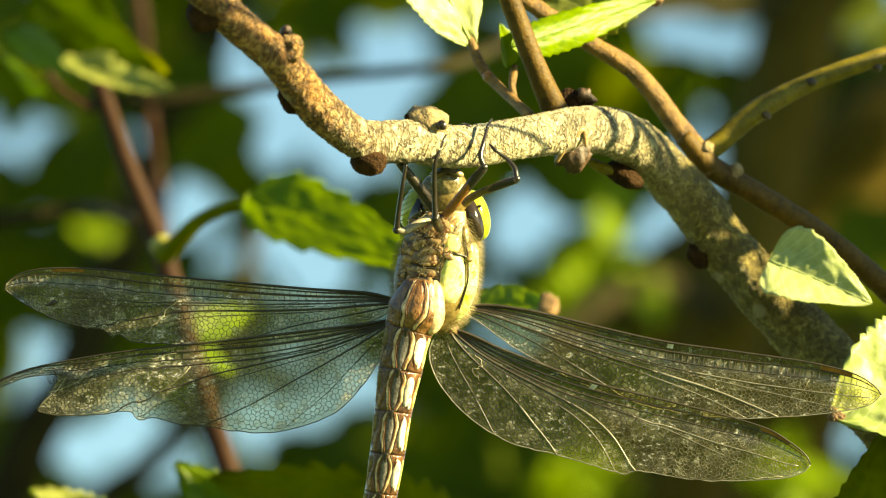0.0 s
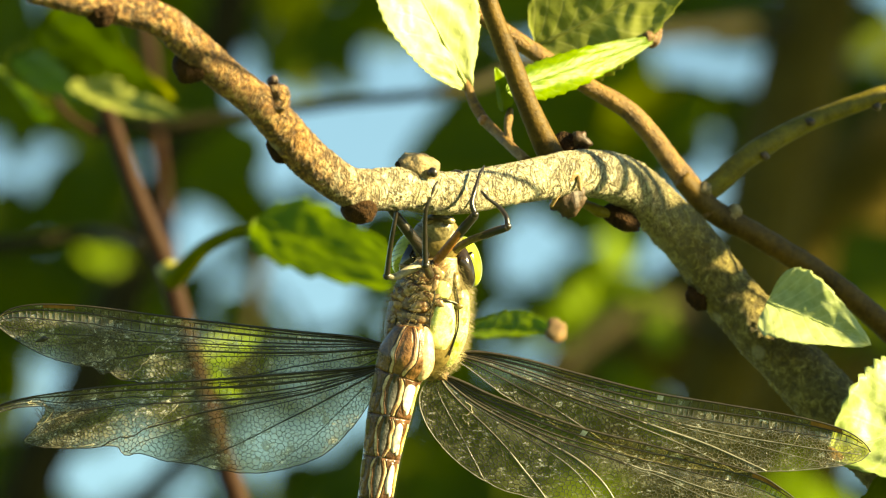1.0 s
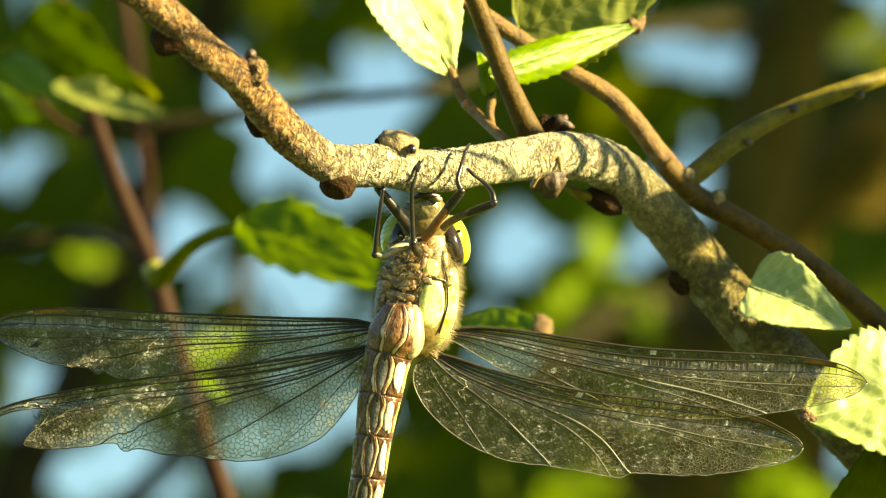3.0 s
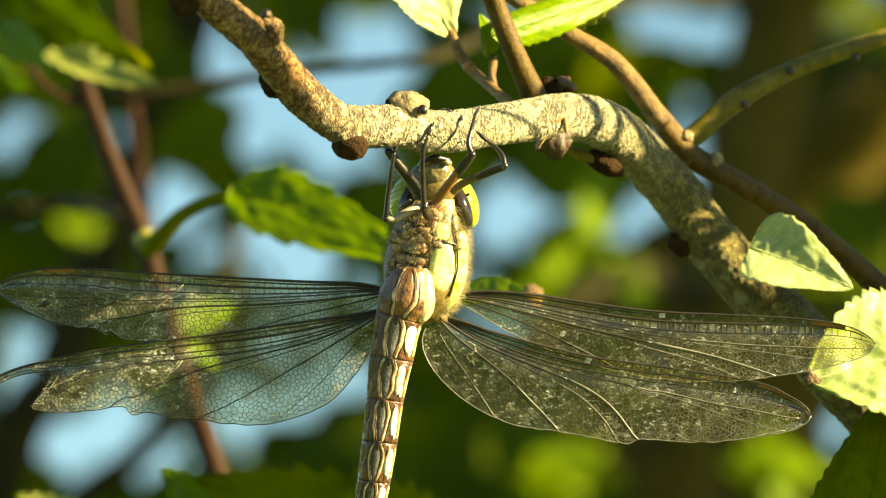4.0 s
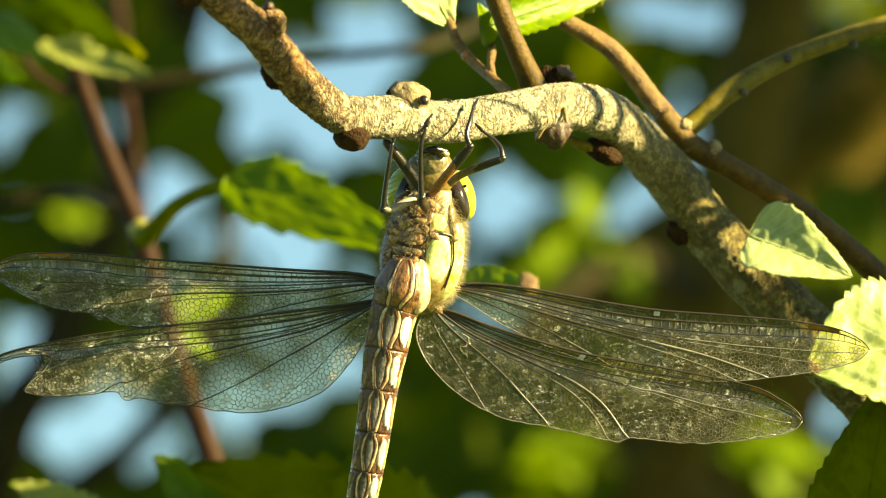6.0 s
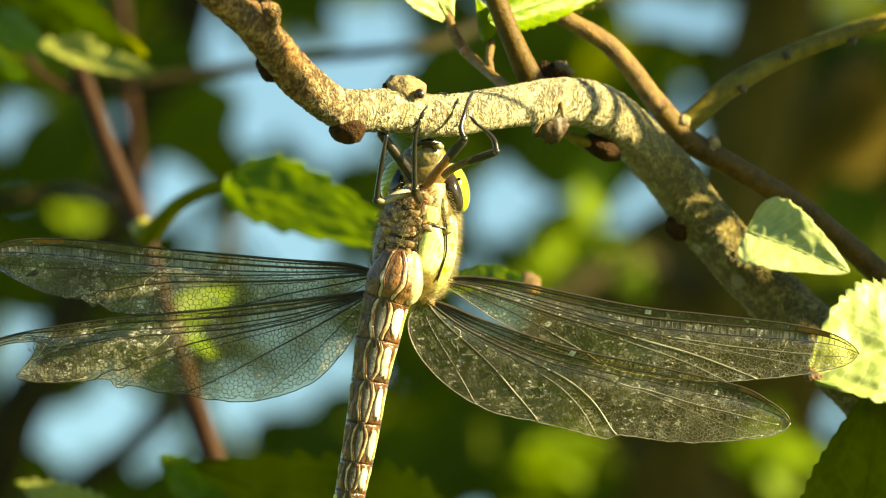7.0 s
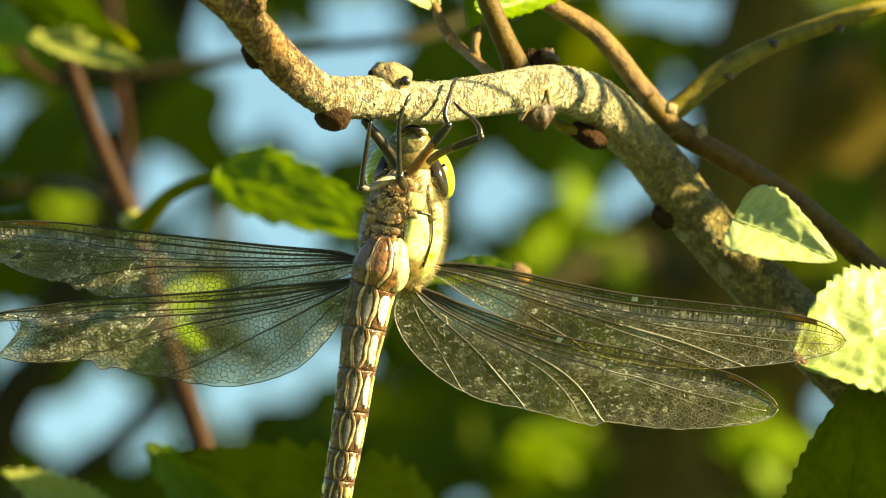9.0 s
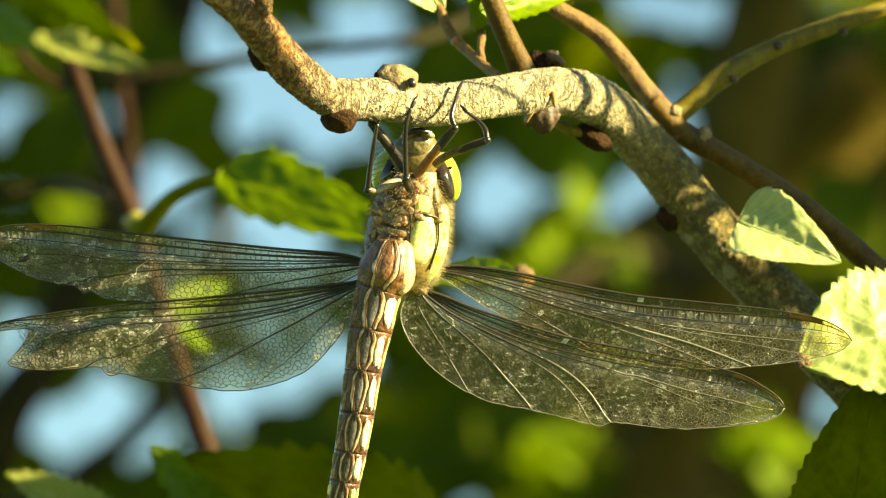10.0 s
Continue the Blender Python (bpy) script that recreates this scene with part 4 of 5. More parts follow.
class Barrel:
    """A round body along a line: places on its skin by share of length and by angle (0 faces the camera, 90 the right)."""

    def __init__(self, points, radii, depth=0.9):
        self.line = smooth_line(with_radius(points, radii), 200)
        self.depth = depth
        self.swell = None

    def at(self, s, angle, lift=0.0):
        k = min(max(s, 0.0), 1.0) * 199
        i = min(int(k), 198)
        row = self.line[i] * (1 - (k - i)) + self.line[i + 1] * (k - i)
        way = Vector(self.line[min(i + 2, 199), :3] - self.line[max(i - 2, 0), :3]).normalized()
        side = way.cross(Vector((0, 1, 0))).normalized()
        if side.x < 0:
            side = -side
        front = -(Vector((0, 1, 0)) - way * way.y).normalized()
        r = row[3] + lift
        if self.swell:
            r *= self.swell(s)
        a = radians(angle)
        return Vector(row[:3]) + side * (r * math.sin(a)) + front * (r * self.depth * math.cos(a))

    def share(self, z):
        return int(np.argmin(np.abs(self.line[:, 2] - z))) / 199

    def skin(self, s0, s1, count=18, sides=28):
        bm = bmesh.new()
        rings = [[bm.verts.new(self.at(s0 + (s1 - s0) * k / count, 360 * j / sides) * MM) for j in range(sides)] for k in range(count + 1)]
        for r0, r1 in zip(rings, rings[1:]):
            for j in range(sides):
                bm.faces.new((r0[j], r0[(j + 1) % sides], r1[(j + 1) % sides], r1[j]))
        bm.faces.new(rings[0]), bm.faces.new(rings[-1][::-1])
        bmesh.ops.recalc_face_normals(bm, faces=bm.faces)
        return bm

    def patch(self, s0, s1, middle, half, lift=0.12, count=14, across=6):
        """A raised plate on the skin; middle and half give its angle and half width along it."""
        bm = bmesh.new()
        rows = []
        for k in range(count + 1):
            t = k / count
            s, a, h = s0 + (s1 - s0) * t, middle(t), max(half(t), 0.4)
            row = []
            for j in range(across + 1):
                f = 2 * j / across - 1
                rim = max(0.0, 1 - abs(f) ** 4) * max(0.0, 1 - abs(2 * t - 1) ** 8)
                row.append(bm.verts.new(self.at(s, a + f * h, -0.06 + (lift + 0.06) * rim) * MM))
            rows.append(row)
        for r0, r1 in zip(rows, rows[1:]):
            for j in range(across):
                bm.faces.new((r0[j], r0[j + 1], r1[j + 1], r1[j]))
        bmesh.ops.recalc_face_normals(bm, faces=bm.faces)
        return bm


def oval(width):
    return lambda t: width * math.sqrt(max(0.0, 1 - (2 * t - 1) ** 2))


def make_tail():
    body = Barrel(TAIL, TAIL_R, 0.92)
    cuts = [body.share(z) for z in [1.49, -3.83, -8.71, -13.32, -18.2, -22.68, -26.06, -31.45, -36.98, -42.18, -46.4, -49.65]]
    for k in range(len(cuts) - 1):
        s0, s1 = cuts[k], cuts[k + 1]
        d = s1 - s0
        body.swell = lambda s: 1 + 0.012 * math.cos(2 * math.pi * min(max((s - s0) / d, 0), 1))
        seg = part("abdomen_segment", body.skin(s0 + d * 0.005, s1 - d * 0.005), CHITIN if k else BREAST, fly)
        inner = s0 + d * 0.0, s1 - d * 0.0
        wide = 13 if k else 14
        wob = lambda t, sign: 5.0 * noise.noise(Vector((t * 3.4, k * 3.1, sign * 2.0)))
        part("sternite", body.patch(inner[0] + d * 0.05, inner[1], lambda t: -4 + 3 * t, lambda t: wide * (0.22 + 0.82 * math.sin(math.pi * t ** 0.75)), 0.05), PLATE if k else BREAST, seg, "dull grey underside plate")
        if k:
            part("plate_cap", body.patch(s0 - d * 0.05, s0 + d * 0.2, lambda t: -4, lambda t: 9 - 5 * t, 0.14), DARK, seg, "black plate front")
        for sign in (-1, 1):
            bend = lambda t, far, sign=sign: -4 + sign * (wide * (0.50 + 0.85 * math.sin(math.pi * t ** 0.75)) + far) + wob(t, sign)
            part("ridge", body.patch(inner[0], inner[1], lambda t: bend(t, 5.5), lambda t: 3.4 + 2.6 * math.sin(math.pi * t) + 4.6 * noise.noise(Vector((t * 5, k * 1.7, sign))), 0.09, 26, 4), RIDGE, seg, "pale mottled band")
            for far in (0.0, 11.0 + 2.0 * (k % 2)):
                bm = bmesh.new()
                tube(bm, [(*body.at(inner[0] + d * (0.03 + 0.94 * j / 22), bend(j / 22, far), 0.01), 0.075 + 0.05 * abs(noise.noise(Vector((j * 0.4, k * 2.0, far))))) for j in range(23)], 5)
                part("seam", bm, DARK if far else CHITIN, seg, "thin dark seam")
            if k:
                # spots and rims: sun glare painted on the right, shade on the left
                part("side_spot", body.patch(s0 + d * 0.10, s0 + d * (0.86 if k < 6 and sign > 0 else 0.55 if k < 6 else 0.35), lambda t: sign * (64 if sign < 0 else 40 + 4 * math.sin(k * 2.1)), oval(10 if sign < 0 else 18 + 3 * math.sin(k * 1.7)), 0.24), OLIVE if sign < 0 and k < 6 else SPOT if k > 5 else FLANK_GLARE, seg, "side spot, white with painted glare on the right")
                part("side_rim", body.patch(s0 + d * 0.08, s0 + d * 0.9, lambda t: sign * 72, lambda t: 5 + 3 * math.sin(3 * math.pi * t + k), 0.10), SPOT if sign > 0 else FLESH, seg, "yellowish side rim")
            elif sign > 0:
                part("side_lobe", body.patch(s0 - d * 0.1, s0 + d * 0.97, lambda t: 54 + 8 * t, oval(22), 0.30), RIDGE, seg, "swollen cream side lobe")
            if k:
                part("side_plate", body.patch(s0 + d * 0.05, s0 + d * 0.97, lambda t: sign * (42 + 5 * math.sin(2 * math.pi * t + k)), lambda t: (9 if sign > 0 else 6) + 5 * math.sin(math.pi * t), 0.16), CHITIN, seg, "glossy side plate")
                part("side_spot", body.patch(s0 + d * 0.58, s0 + d * 0.92, lambda t: sign * (46 if sign > 0 else 50), oval(8), 0.26), FLANK_GLARE if sign > 0 else FLESH, seg, "small side spot, painted glare on the right")
        bm = bmesh.new()
        body.swell = None
        rows = [(*body.at(s1 + d * 0.03 * math.cos(radians(54 * j)), 360 * j / 20, -0.09), 0.06) for j in range(21)]
        tube(bm, rows, 6)
        part("joint", bm, DARK, seg, "black joint ring")
    for sign in (-1, 1):
        tip = body.at(1.0, 0)
        bm = bmesh.new()
        tube(bm, smooth_line([(*(tip + Vector((sign * 0.5, 0.8, 0.3))), 0.45), (*(tip + Vector((sign * 0.9, 1.0, -2.5))), 0.55), (*(tip + Vector((sign * 0.6, 1.0, -5.0))), 0.15)], 14), 8)
        part("tail_clasper", bm, DARK, fly)


make_tail()


def make_thorax():
    body = Barrel(BODY, BODY_R, 0.95)
    thorax = part("thorax", body.skin(0.0, 1.0, 60, 48), OLIVE, fly, "hairy olive and lime thorax")
    # right plates lime, left ones brown: the side light is put into the colours
    plates = [  # share from, to, angle, half angle, material, label
        (0.34, 0.76, 26, 22, LIME, "lime side plate, whitened by painted sun"), (0.18, 0.325, 20, 15, SPOT, "yellow side plate"), (0.24, 0.90, 68, 20, LIME, "lime side plate"),
        (0.10, 0.25, 46, 10, OLIVE, "olive side plate"), (0.30, 0.86, -66, 17, CHITIN, "side plate browned by painted shade"), (0.20, 0.32, -50, 12, CHITIN, "side plate browned by painted shade"),
        (0.34, 0.46, -24, 30, BREAST, "brown breast plate"), (0.46, 0.53, -20, 28, FLESH, "cream breast plate"), (0.53, 0.63, -22, 26, AMBER, "tan breast plate")]
    for s0, s1, a, h, material, label in plates:
        part("plate", body.patch(s0, s1, lambda t, a=a: a, lambda t, h=h: h * (0.55 + 0.45 * math.sin(math.pi * t)), 0.32, 16, 8), material, thorax, label)
    for points in ([(0.22, 40), (0.32, 45), (0.40, 47), (0.55, 49), (0.80, 47)], [(0.20, 3), (0.32, 6), (0.40, 4), (0.52, 5), (0.66, 6)], [(0.325, 8), (0.33, 26), (0.35, 44)],
                   [(0.455, -50), (0.465, -20), (0.45, 3)], [(0.53, -48), (0.54, -20), (0.53, 4)], [(0.25, -45), (0.45, -47), (0.65, -46)]):
        bm = bmesh.new()
        tube(bm, smooth_line([(*body.at(s, a, 0.20), 0.11) for s, a in points], 24), 6)
        part("suture", bm, DARK, thorax, "dark seam")
    bm = bmesh.new()
    lump(bm, body.at(0.37, 46, 0.3), (0.5, 0.3, 0.35), (0, 0, 0), 0.15, 1.2, 2)
    part("breathing_hole", bm, OLIVE, thorax)
    # crumpled breast between the legs
    r = random.Random(3)
    for k in range(110):
        bm = bmesh.new()
        s, a = r.uniform(0.06, 0.62), r.uniform(-55, 14)
        if s > 0.36 and a > -2:
            continue
        lump(bm, body.at(s, a, 0.0), (r.uniform(0.45, 1.15), 0.30, r.uniform(0.25, 0.65)), (r.uniform(-25, 10), r.uniform(-60, 60), 0), 0.4, 1.6, 2, k)
        part("breast_fold", bm, r.choice((BREAST, BREAST, CHITIN, FLESH, AMBER, AMBER)), thorax)
    hair = []
    for _ in range(3200):
        s, a = r.uniform(0.05, 0.97), r.uniform(-115, 115)
        if (15 < a < 50 and s > 0.3 and r.random() < 0.9) or (abs(a) < 55 and s > 0.34 and r.random() < 0.65):
            continue
        p, out = body.at(s, a), body.at(s, a, 1.0)
        d = (out - p).normalized() + Vector((r.uniform(-0.5, 0.5), r.uniform(-0.5, 0.5), r.uniform(-0.6, 0.3)))
        d.normalize()
        length = r.uniform(0.5, 1.25)
        q = p + d * length * 0.55
        e = q + (d + Vector((r.uniform(-0.4, 0.4), 0, -0.3))).normalized() * length * 0.45
        hair += [(p, q, 0.022, 0.016), (q, e, 0.016, 0.005)]
    strand_part("fuzz", hair, HAIR, thorax, "short pale hairs", "stuff")
    # wing roots
    for where, radii in (((-1.0, -12.6, -2.0), (1.0, 1.3, 0.7)), ((-2.3, -12.8, -3.9), (1.0, 1.2, 0.7)), ((-8.3, -12.6, -1.2), (0.9, 1.2, 0.7)), ((-8.3, -12.8, -3.3), (0.9, 1.2, 0.7))):
        bm = bmesh.new()
        lump(bm, where, radii, (0, 30, 0), 0.35, 0.9, 3)
        part("wing_root", bm, FLESH, thorax)
    # head: face, mouth, eyes
    bm = bmesh.new()
    lump(bm, (-2.73, -15.5, 11.26), (3.0, 2.6, 3.0), (0, 6, 0), 0.06, 0.6, 4)
    head = part("head", bm, OLIVE, fly, "olive head pressed under the branch")
    bm = bmesh.new()
    lump(bm, (-2.53, -17.2, 12.7), (1.75, 1.4, 1.7), (0, 4, 0), 0.12, 0.7, 4)
    part("lower_lip", bm, FACE, head, "pale olive lower lip")
    for x, z in ((-1.0, 1.2), (1.1, 1.2)):
        bm = bmesh.new()
        lump(bm, Vector((-2.53, -18.4, 12.65)) + Vector((x, 0, z)), (0.9, 0.6, 0.5), (0, 20 * x, 0), 0.15, 0.9, 3)
        part("jaw", bm, FACE, head)
    bm = bmesh.new()
    tube(bm, smooth_line(with_radius([(-4.02, -18.6, 13.82), (-2.53, -19.2, 14.26), (-0.78, -18.4, 13.95)], [0.25, 0.4, 0.25]), 16), 8)
    part("mouth_line", bm, DARK, head)
    for where, inner, lean, rim in (((0.90, -13.6, 8.94), (0.30, -14.85, 8.45), -14, (1.5, 2.25, 2.95)), ((-6.2, -13.8, 9.72), (-5.55, -14.9, 9.1), 16, (1.6, 2.3, 2.6))):
        bm = bmesh.new()
        lump(bm, where, rim, (0, lean, 0), 0.015, 0.5, 4)
        eye = part("eye", bm, EYE_RIM, head, "glossy lime compound eye")
        bm = bmesh.new()
        lump(bm, inner, (rim[0] * 0.92, rim[1] * 0.80, rim[2] * 0.94), (0, lean, 0), 0.02, 0.5, 4)
        part("eye_band", bm, EYE_DARK, eye, "dark brown eye band")
        bm = bmesh.new()
        lump(bm, Vector(where) + Vector((0.35, -2.05, 1.05)), (0.22, 0.12, 0.20), (0, 0, 0), 0.1, 1, 2)
        part("eye_spot", bm, EYE_DARK, eye)


make_thorax()


def make_legs():
    """Each leg: thigh, then shin and foot that hold the bark, and the comb of spines."""
    legs = [  # thigh, its radii, its material, shin, side of the spines
        ([(-4.66, -19.5, 8.62), (-6.08, -20.5, 7.96), (-7.24, -21.5, 7.37), (-8.14, -22, 7.43)], (0.62, 0.55, 0.46, 0.42), LEG_PALE, [(-8.2, -22, 7.43), (-7.94, -23, 9.74), (-7.47, -24.2, 12.63), (-7.02, -24.6, 15)], 1),
        ([(-3.89, -18.8, 9.66), (-4.41, -19.6, 10.56), (-5.95, -21.2, 12.67), (-7.75, -22.6, 15.04)], (0.6, 0.7, 0.7, 0.55), DARK, [(-7.75, -22.6, 15.04), (-7.89, -21.5, 15.84), (-7.64, -20.5, 16.63), (-6.99, -20.2, 17.41)], 0),
        ([(-3.37, -19, 7.52), (-3.63, -20, 8.09), (-3.75, -21.2, 8.6), (-3.81, -22.2, 9.11)], (0.6, 0.6, 0.55, 0.5), DARK, [(-3.81, -22.4, 8.72), (-3.87, -23, 11.36), (-3.8, -24.2, 14.56), (-3.16, -24.2, 16.81)], -1),
        ([(-2.59, -19, 9.14), (-1.81, -20, 10.1), (-0.13, -21.8, 12.21), (1.81, -23, 14.45)], (0.55, 0.62, 0.52, 0.42), RUST, [(1.81, -23.2, 14.51), (1.42, -23, 15.81), (1.81, -22.2, 17.37), (2.2, -20.8, 18.89)], 0),
        ([(-0.52, -18.6, 10.31), (0.52, -19.4, 11.15), (2.98, -20.6, 12.23), (5.49, -21.6, 13.05)], (0.52, 0.52, 0.46, 0.38), OLIVE, [(5.49, -21.6, 13.12), (5.3, -21.2, 14.29), (4.4, -20.6, 15.4), (3.3, -20.8, 16.24)], 0),
    ]
    r = random.Random(9)
    for thigh, radii, material, shin, spines in legs:
        bm = bmesh.new()
        tube(bm, smooth_line(with_radius(thigh, [0.88 * q for q in radii]), 24), 12)
        leg = part("leg", bm, material, fly)
        if material in (RUST, OLIVE):
            bm = bmesh.new()
            tube(bm, smooth_line([(*(np.array(thigh[2]) * 0.7 + np.array(thigh[1]) * 0.3), radii[2] * 0.95), (*(np.array(thigh[2]) * 0.6 + np.array(thigh[3]) * 0.4), radii[2] * 1.04), (*thigh[3], radii[3] * 1.12)], 12), 12)
            part("thigh_end", bm, DARK, leg, "black thigh end")
        bm = bmesh.new()
        line = smooth_line(with_radius(shin, (0.34, 0.29, 0.25, 0.17)), 26)
        tube(bm, line, 10)
        part("shin", bm, DARK, leg, "thin black shin")
        bm = bmesh.new()
        lump(bm, shin[0], (0.46, 0.44, 0.44), (0, 0, 0), 0.1, 1.2, 2)
        part("knee", bm, DARK, leg)
        end, back = Vector(shin[3]), Vector(shin[2])
        bm = bmesh.new()
        d = (end - back).normalized()
        tube(bm, smooth_line([(*end, 0.22), (*(end + d * 0.8 + Vector((0.15, 0.2, 0))), 0.2), (*(end + d * 1.5 + Vector((0.3, 0.8, 0))), 0.10)], 10), 8)
        part("foot", bm, DARK, leg, "tiny hooked foot")
        comb = []
        for k in range(3, 24, 2):
            p = Vector(line[k, :3])
            for sign in ((spines,) if spines else (-1, 1)):
                length = 1.35 if spines else 0.5
                comb.append((p, p + Vector((sign * length, -0.2, 0.45 * length)), 0.06, 0.02))
        strand_part("spine_comb", comb, DARK, leg, "comb of stiff spines", "stuff")


make_legs()


# ---- wings ----
def wing(name, lead, trail, depth, skin, veins, pale, seed, stigma, nodus, label, camber=0.35):
    """A netted wing between its front and hind edges (plan points from root to tip); its parts turn with it about the root."""
    r = random.Random(seed)
    a, b = smooth_line(lead, 240), smooth_line(trail, 240)
    pivot = tuple(lead[0])

    def at(s, c):
        k = min(max(s, 0), 1) * 239
        i = min(int(k), 238)
        f = k - i
        p = (a[i] * (1 - f) + a[i + 1] * f) * (1 - c) + (b[i] * (1 - f) + b[i + 1] * f) * c
        p = p.copy()
        p[2] -= c ** 6 * 0.15 * (noise.noise(Vector((s * 34, seed * 5.0, 0))) + 0.5 * noise.noise(Vector((s * 90, seed * 3.0, 2)))) * math.sin(math.pi * s) ** 0.5
        p[1] += camber * math.sin(c * 9.5) * math.exp(-3 * c) + 0.5 * camber * math.sin(c * 3.1) * s + depth(s, c)
        return p

    bm = bmesh.new()
    nu, nv = 90, 22
    grid = [[bm.verts.new(Vector(at(i / nu, j / nv)) * MM) for j in range(nv + 1)] for i in range(nu + 1)]
    for i in range(nu):
        for j in range(nv):
            bm.faces.new((grid[i][j], grid[i + 1][j], grid[i + 1][j + 1], grid[i][j + 1]))
    bmesh.ops.remove_doubles(bm, verts=bm.verts, dist=1e-7)
    ob = part(name, bm, skin, fly, label, pivot)
    span = float(np.linalg.norm(a[-1] - a[0]))

    def c_of(vein, s):
        c0, c1, s1, p, _ = vein
        return min(1.0, c0 + (c1 - c0) * (s / s1) ** p) if s <= s1 else (1.0 if c1 >= 0.99 else c1)

    net = []
    for n, vein in enumerate(veins):
        s1, rad = vein[2], vein[4]
        steps = int(70 * s1)
        pts = [at(s1 * k / steps, c_of(vein, s1 * k / steps)) for k in range(steps + 1)]
        # outer veins turn pale where glare is painted into their colour
        turn = int(steps * (0.45 + 0.03 * n)) if pale and n > 3 else steps
        fork = int(steps * 0.22) if rad < 0.07 else 0
        for first, last, material, text in ((fork, turn, VEIN, "dark vein"), (turn, steps, VEIN_GLARE, "vein pale with painted sun glare")):
            if last > first:
                bm = bmesh.new()
                tube(bm, [(*pts[k], rad * ((1.3 if material is VEIN else 1.55) - 0.75 * k / steps)) for k in range(first, last + 1)], 5)
                part("vein", bm, material, ob, text)
    # hind edge
    edge = [at(k / 110, 1.0) for k in range(111)]
    bm = bmesh.new()
    tube(bm, [(*p, 0.06) for p in edge], 5)
    part("hind_edge", bm, VEIN_GLARE if pale else VEIN, ob)
    # ladder of cross veins behind the front edge
    ladder = 4
    for v0, v1 in zip(veins[:ladder - 1], veins[1:ladder]):
        s = 0.04
        while s < 0.97:
            c0, c1 = c_of(v0, s), c_of(v1, s)
            if np.linalg.norm(at(s, c1) - at(s, c0)) > 0.2 and r.random() > 0.03:
                lean = r.uniform(-0.15, 0.15) / span
                net.append((at(s, c0), at(s + lean, c1), 0.05, 0.05))
            s += r.uniform(0.55, 0.95) / span
    # irregular cells over the rest of the blade
    seeds = []
    s, column = 0.02, 0
    while s < 0.99:
        c0 = c_of(veins[ladder - 1], s)
        chord = float(np.linalg.norm(at(s, 1.0) - at(s, c0)))
        size = 0.43 + 0.14 * math.sin(math.pi * min(1, s * 1.3))
        rows = max(1, int(chord / size))
        for k in range(rows + 1):
            f = (k + (0.5 if column % 2 else 0.0) + r.uniform(-0.44, 0.44)) / rows
            if 0 <= f <= 1:
                seeds.append(at(min(max(s + r.uniform(-0.44, 0.44) * size / span, 0), 1), c0 + (1 - c0) * f))
        s += 0.87 * size / span
        column += 1
    flat = [Vector((float(q[0]), float(q[2]))) for q in seeds]
    out_v, _, out_f, origin, _, _ = delaunay_2d_cdt(flat, [], [], 0, 1e-4)
    high = [seeds[o[0]][1] if o else 0.0 for o in origin]
    shared = {}
    for tri in out_f:
        sides = [(out_v[tri[k]] - out_v[tri[k - 1]]).length for k in range(3)]
        if max(sides) > 2.0:
            continue
        mid = np.array((sum(out_v[t].x for t in tri) / 3, sum(high[t] for t in tri) / 3, sum(out_v[t].y for t in tri) / 3))
        for k in range(3):
            key = tuple(sorted((tri[k], tri[k - 1])))
            if key in shared:
                net.append((shared.pop(key), mid, 0.037, 0.037))
            else:
                shared[key] = mid
    # cells open to the hind edge
    for (i0, i1), mid in shared.items():
        rim = np.array(((out_v[i0].x + out_v[i1].x) / 2, (high[i0] + high[i1]) / 2, (out_v[i0].y + out_v[i1].y) / 2))
        net.append((mid, rim, 0.036, 0.036))
    # paler outer net: sun glare on these wings is put into its colour
    dark, worn = [], []
    for line in net:
        far = np.linalg.norm(np.array(line[0]) - a[0]) > span * (0.50 + 0.08 * noise.noise(Vector(line[0]) * 0.5))
        (worn if pale and far and line[2] < 0.045 else dark).append(line)
    strand_part("vein_net", dark, VEIN, ob, "fine dark net of cross veins", "stuff")
    if worn:
        strand_part("vein_net", worn, VEIN_HALF_GLARE, ob, "fine net of cross veins with faint painted glare", "stuff")

    def cell(title, s0, s1, c0, c1, material, text):
        bm = bmesh.new()
        for side in (-0.06, 0.06):
            rows = [[bm.verts.new((Vector(at(s0 + (s1 - s0) * i / 8, c0 + (c1 - c0) * j / 2)) + Vector((0, side, 0))) * MM) for j in range(3)] for i in range(9)]
            for i in range(8):
                for j in range(2):
                    bm.faces.new((rows[i][j], rows[i + 1][j], rows[i + 1][j + 1], rows[i][j + 1]))
        part(title, bm, material, ob, text)

    if stigma:
        cell("pterostigma", stigma[0], stigma[1], 0.005, stigma[2], STIGMA, "amber wing mark")
    if nodus:
        cell("nodus", nodus - 0.003, nodus + 0.011, 0.02, 0.085, NODUS, "whitish wing node")
    return ob, pivot, at


CREASE = mixed("pale_crease", (0.14, 0.125, 0.07), (0.44, 0.40, 0.27), 500, 0.5, 0.3, 0.00005)


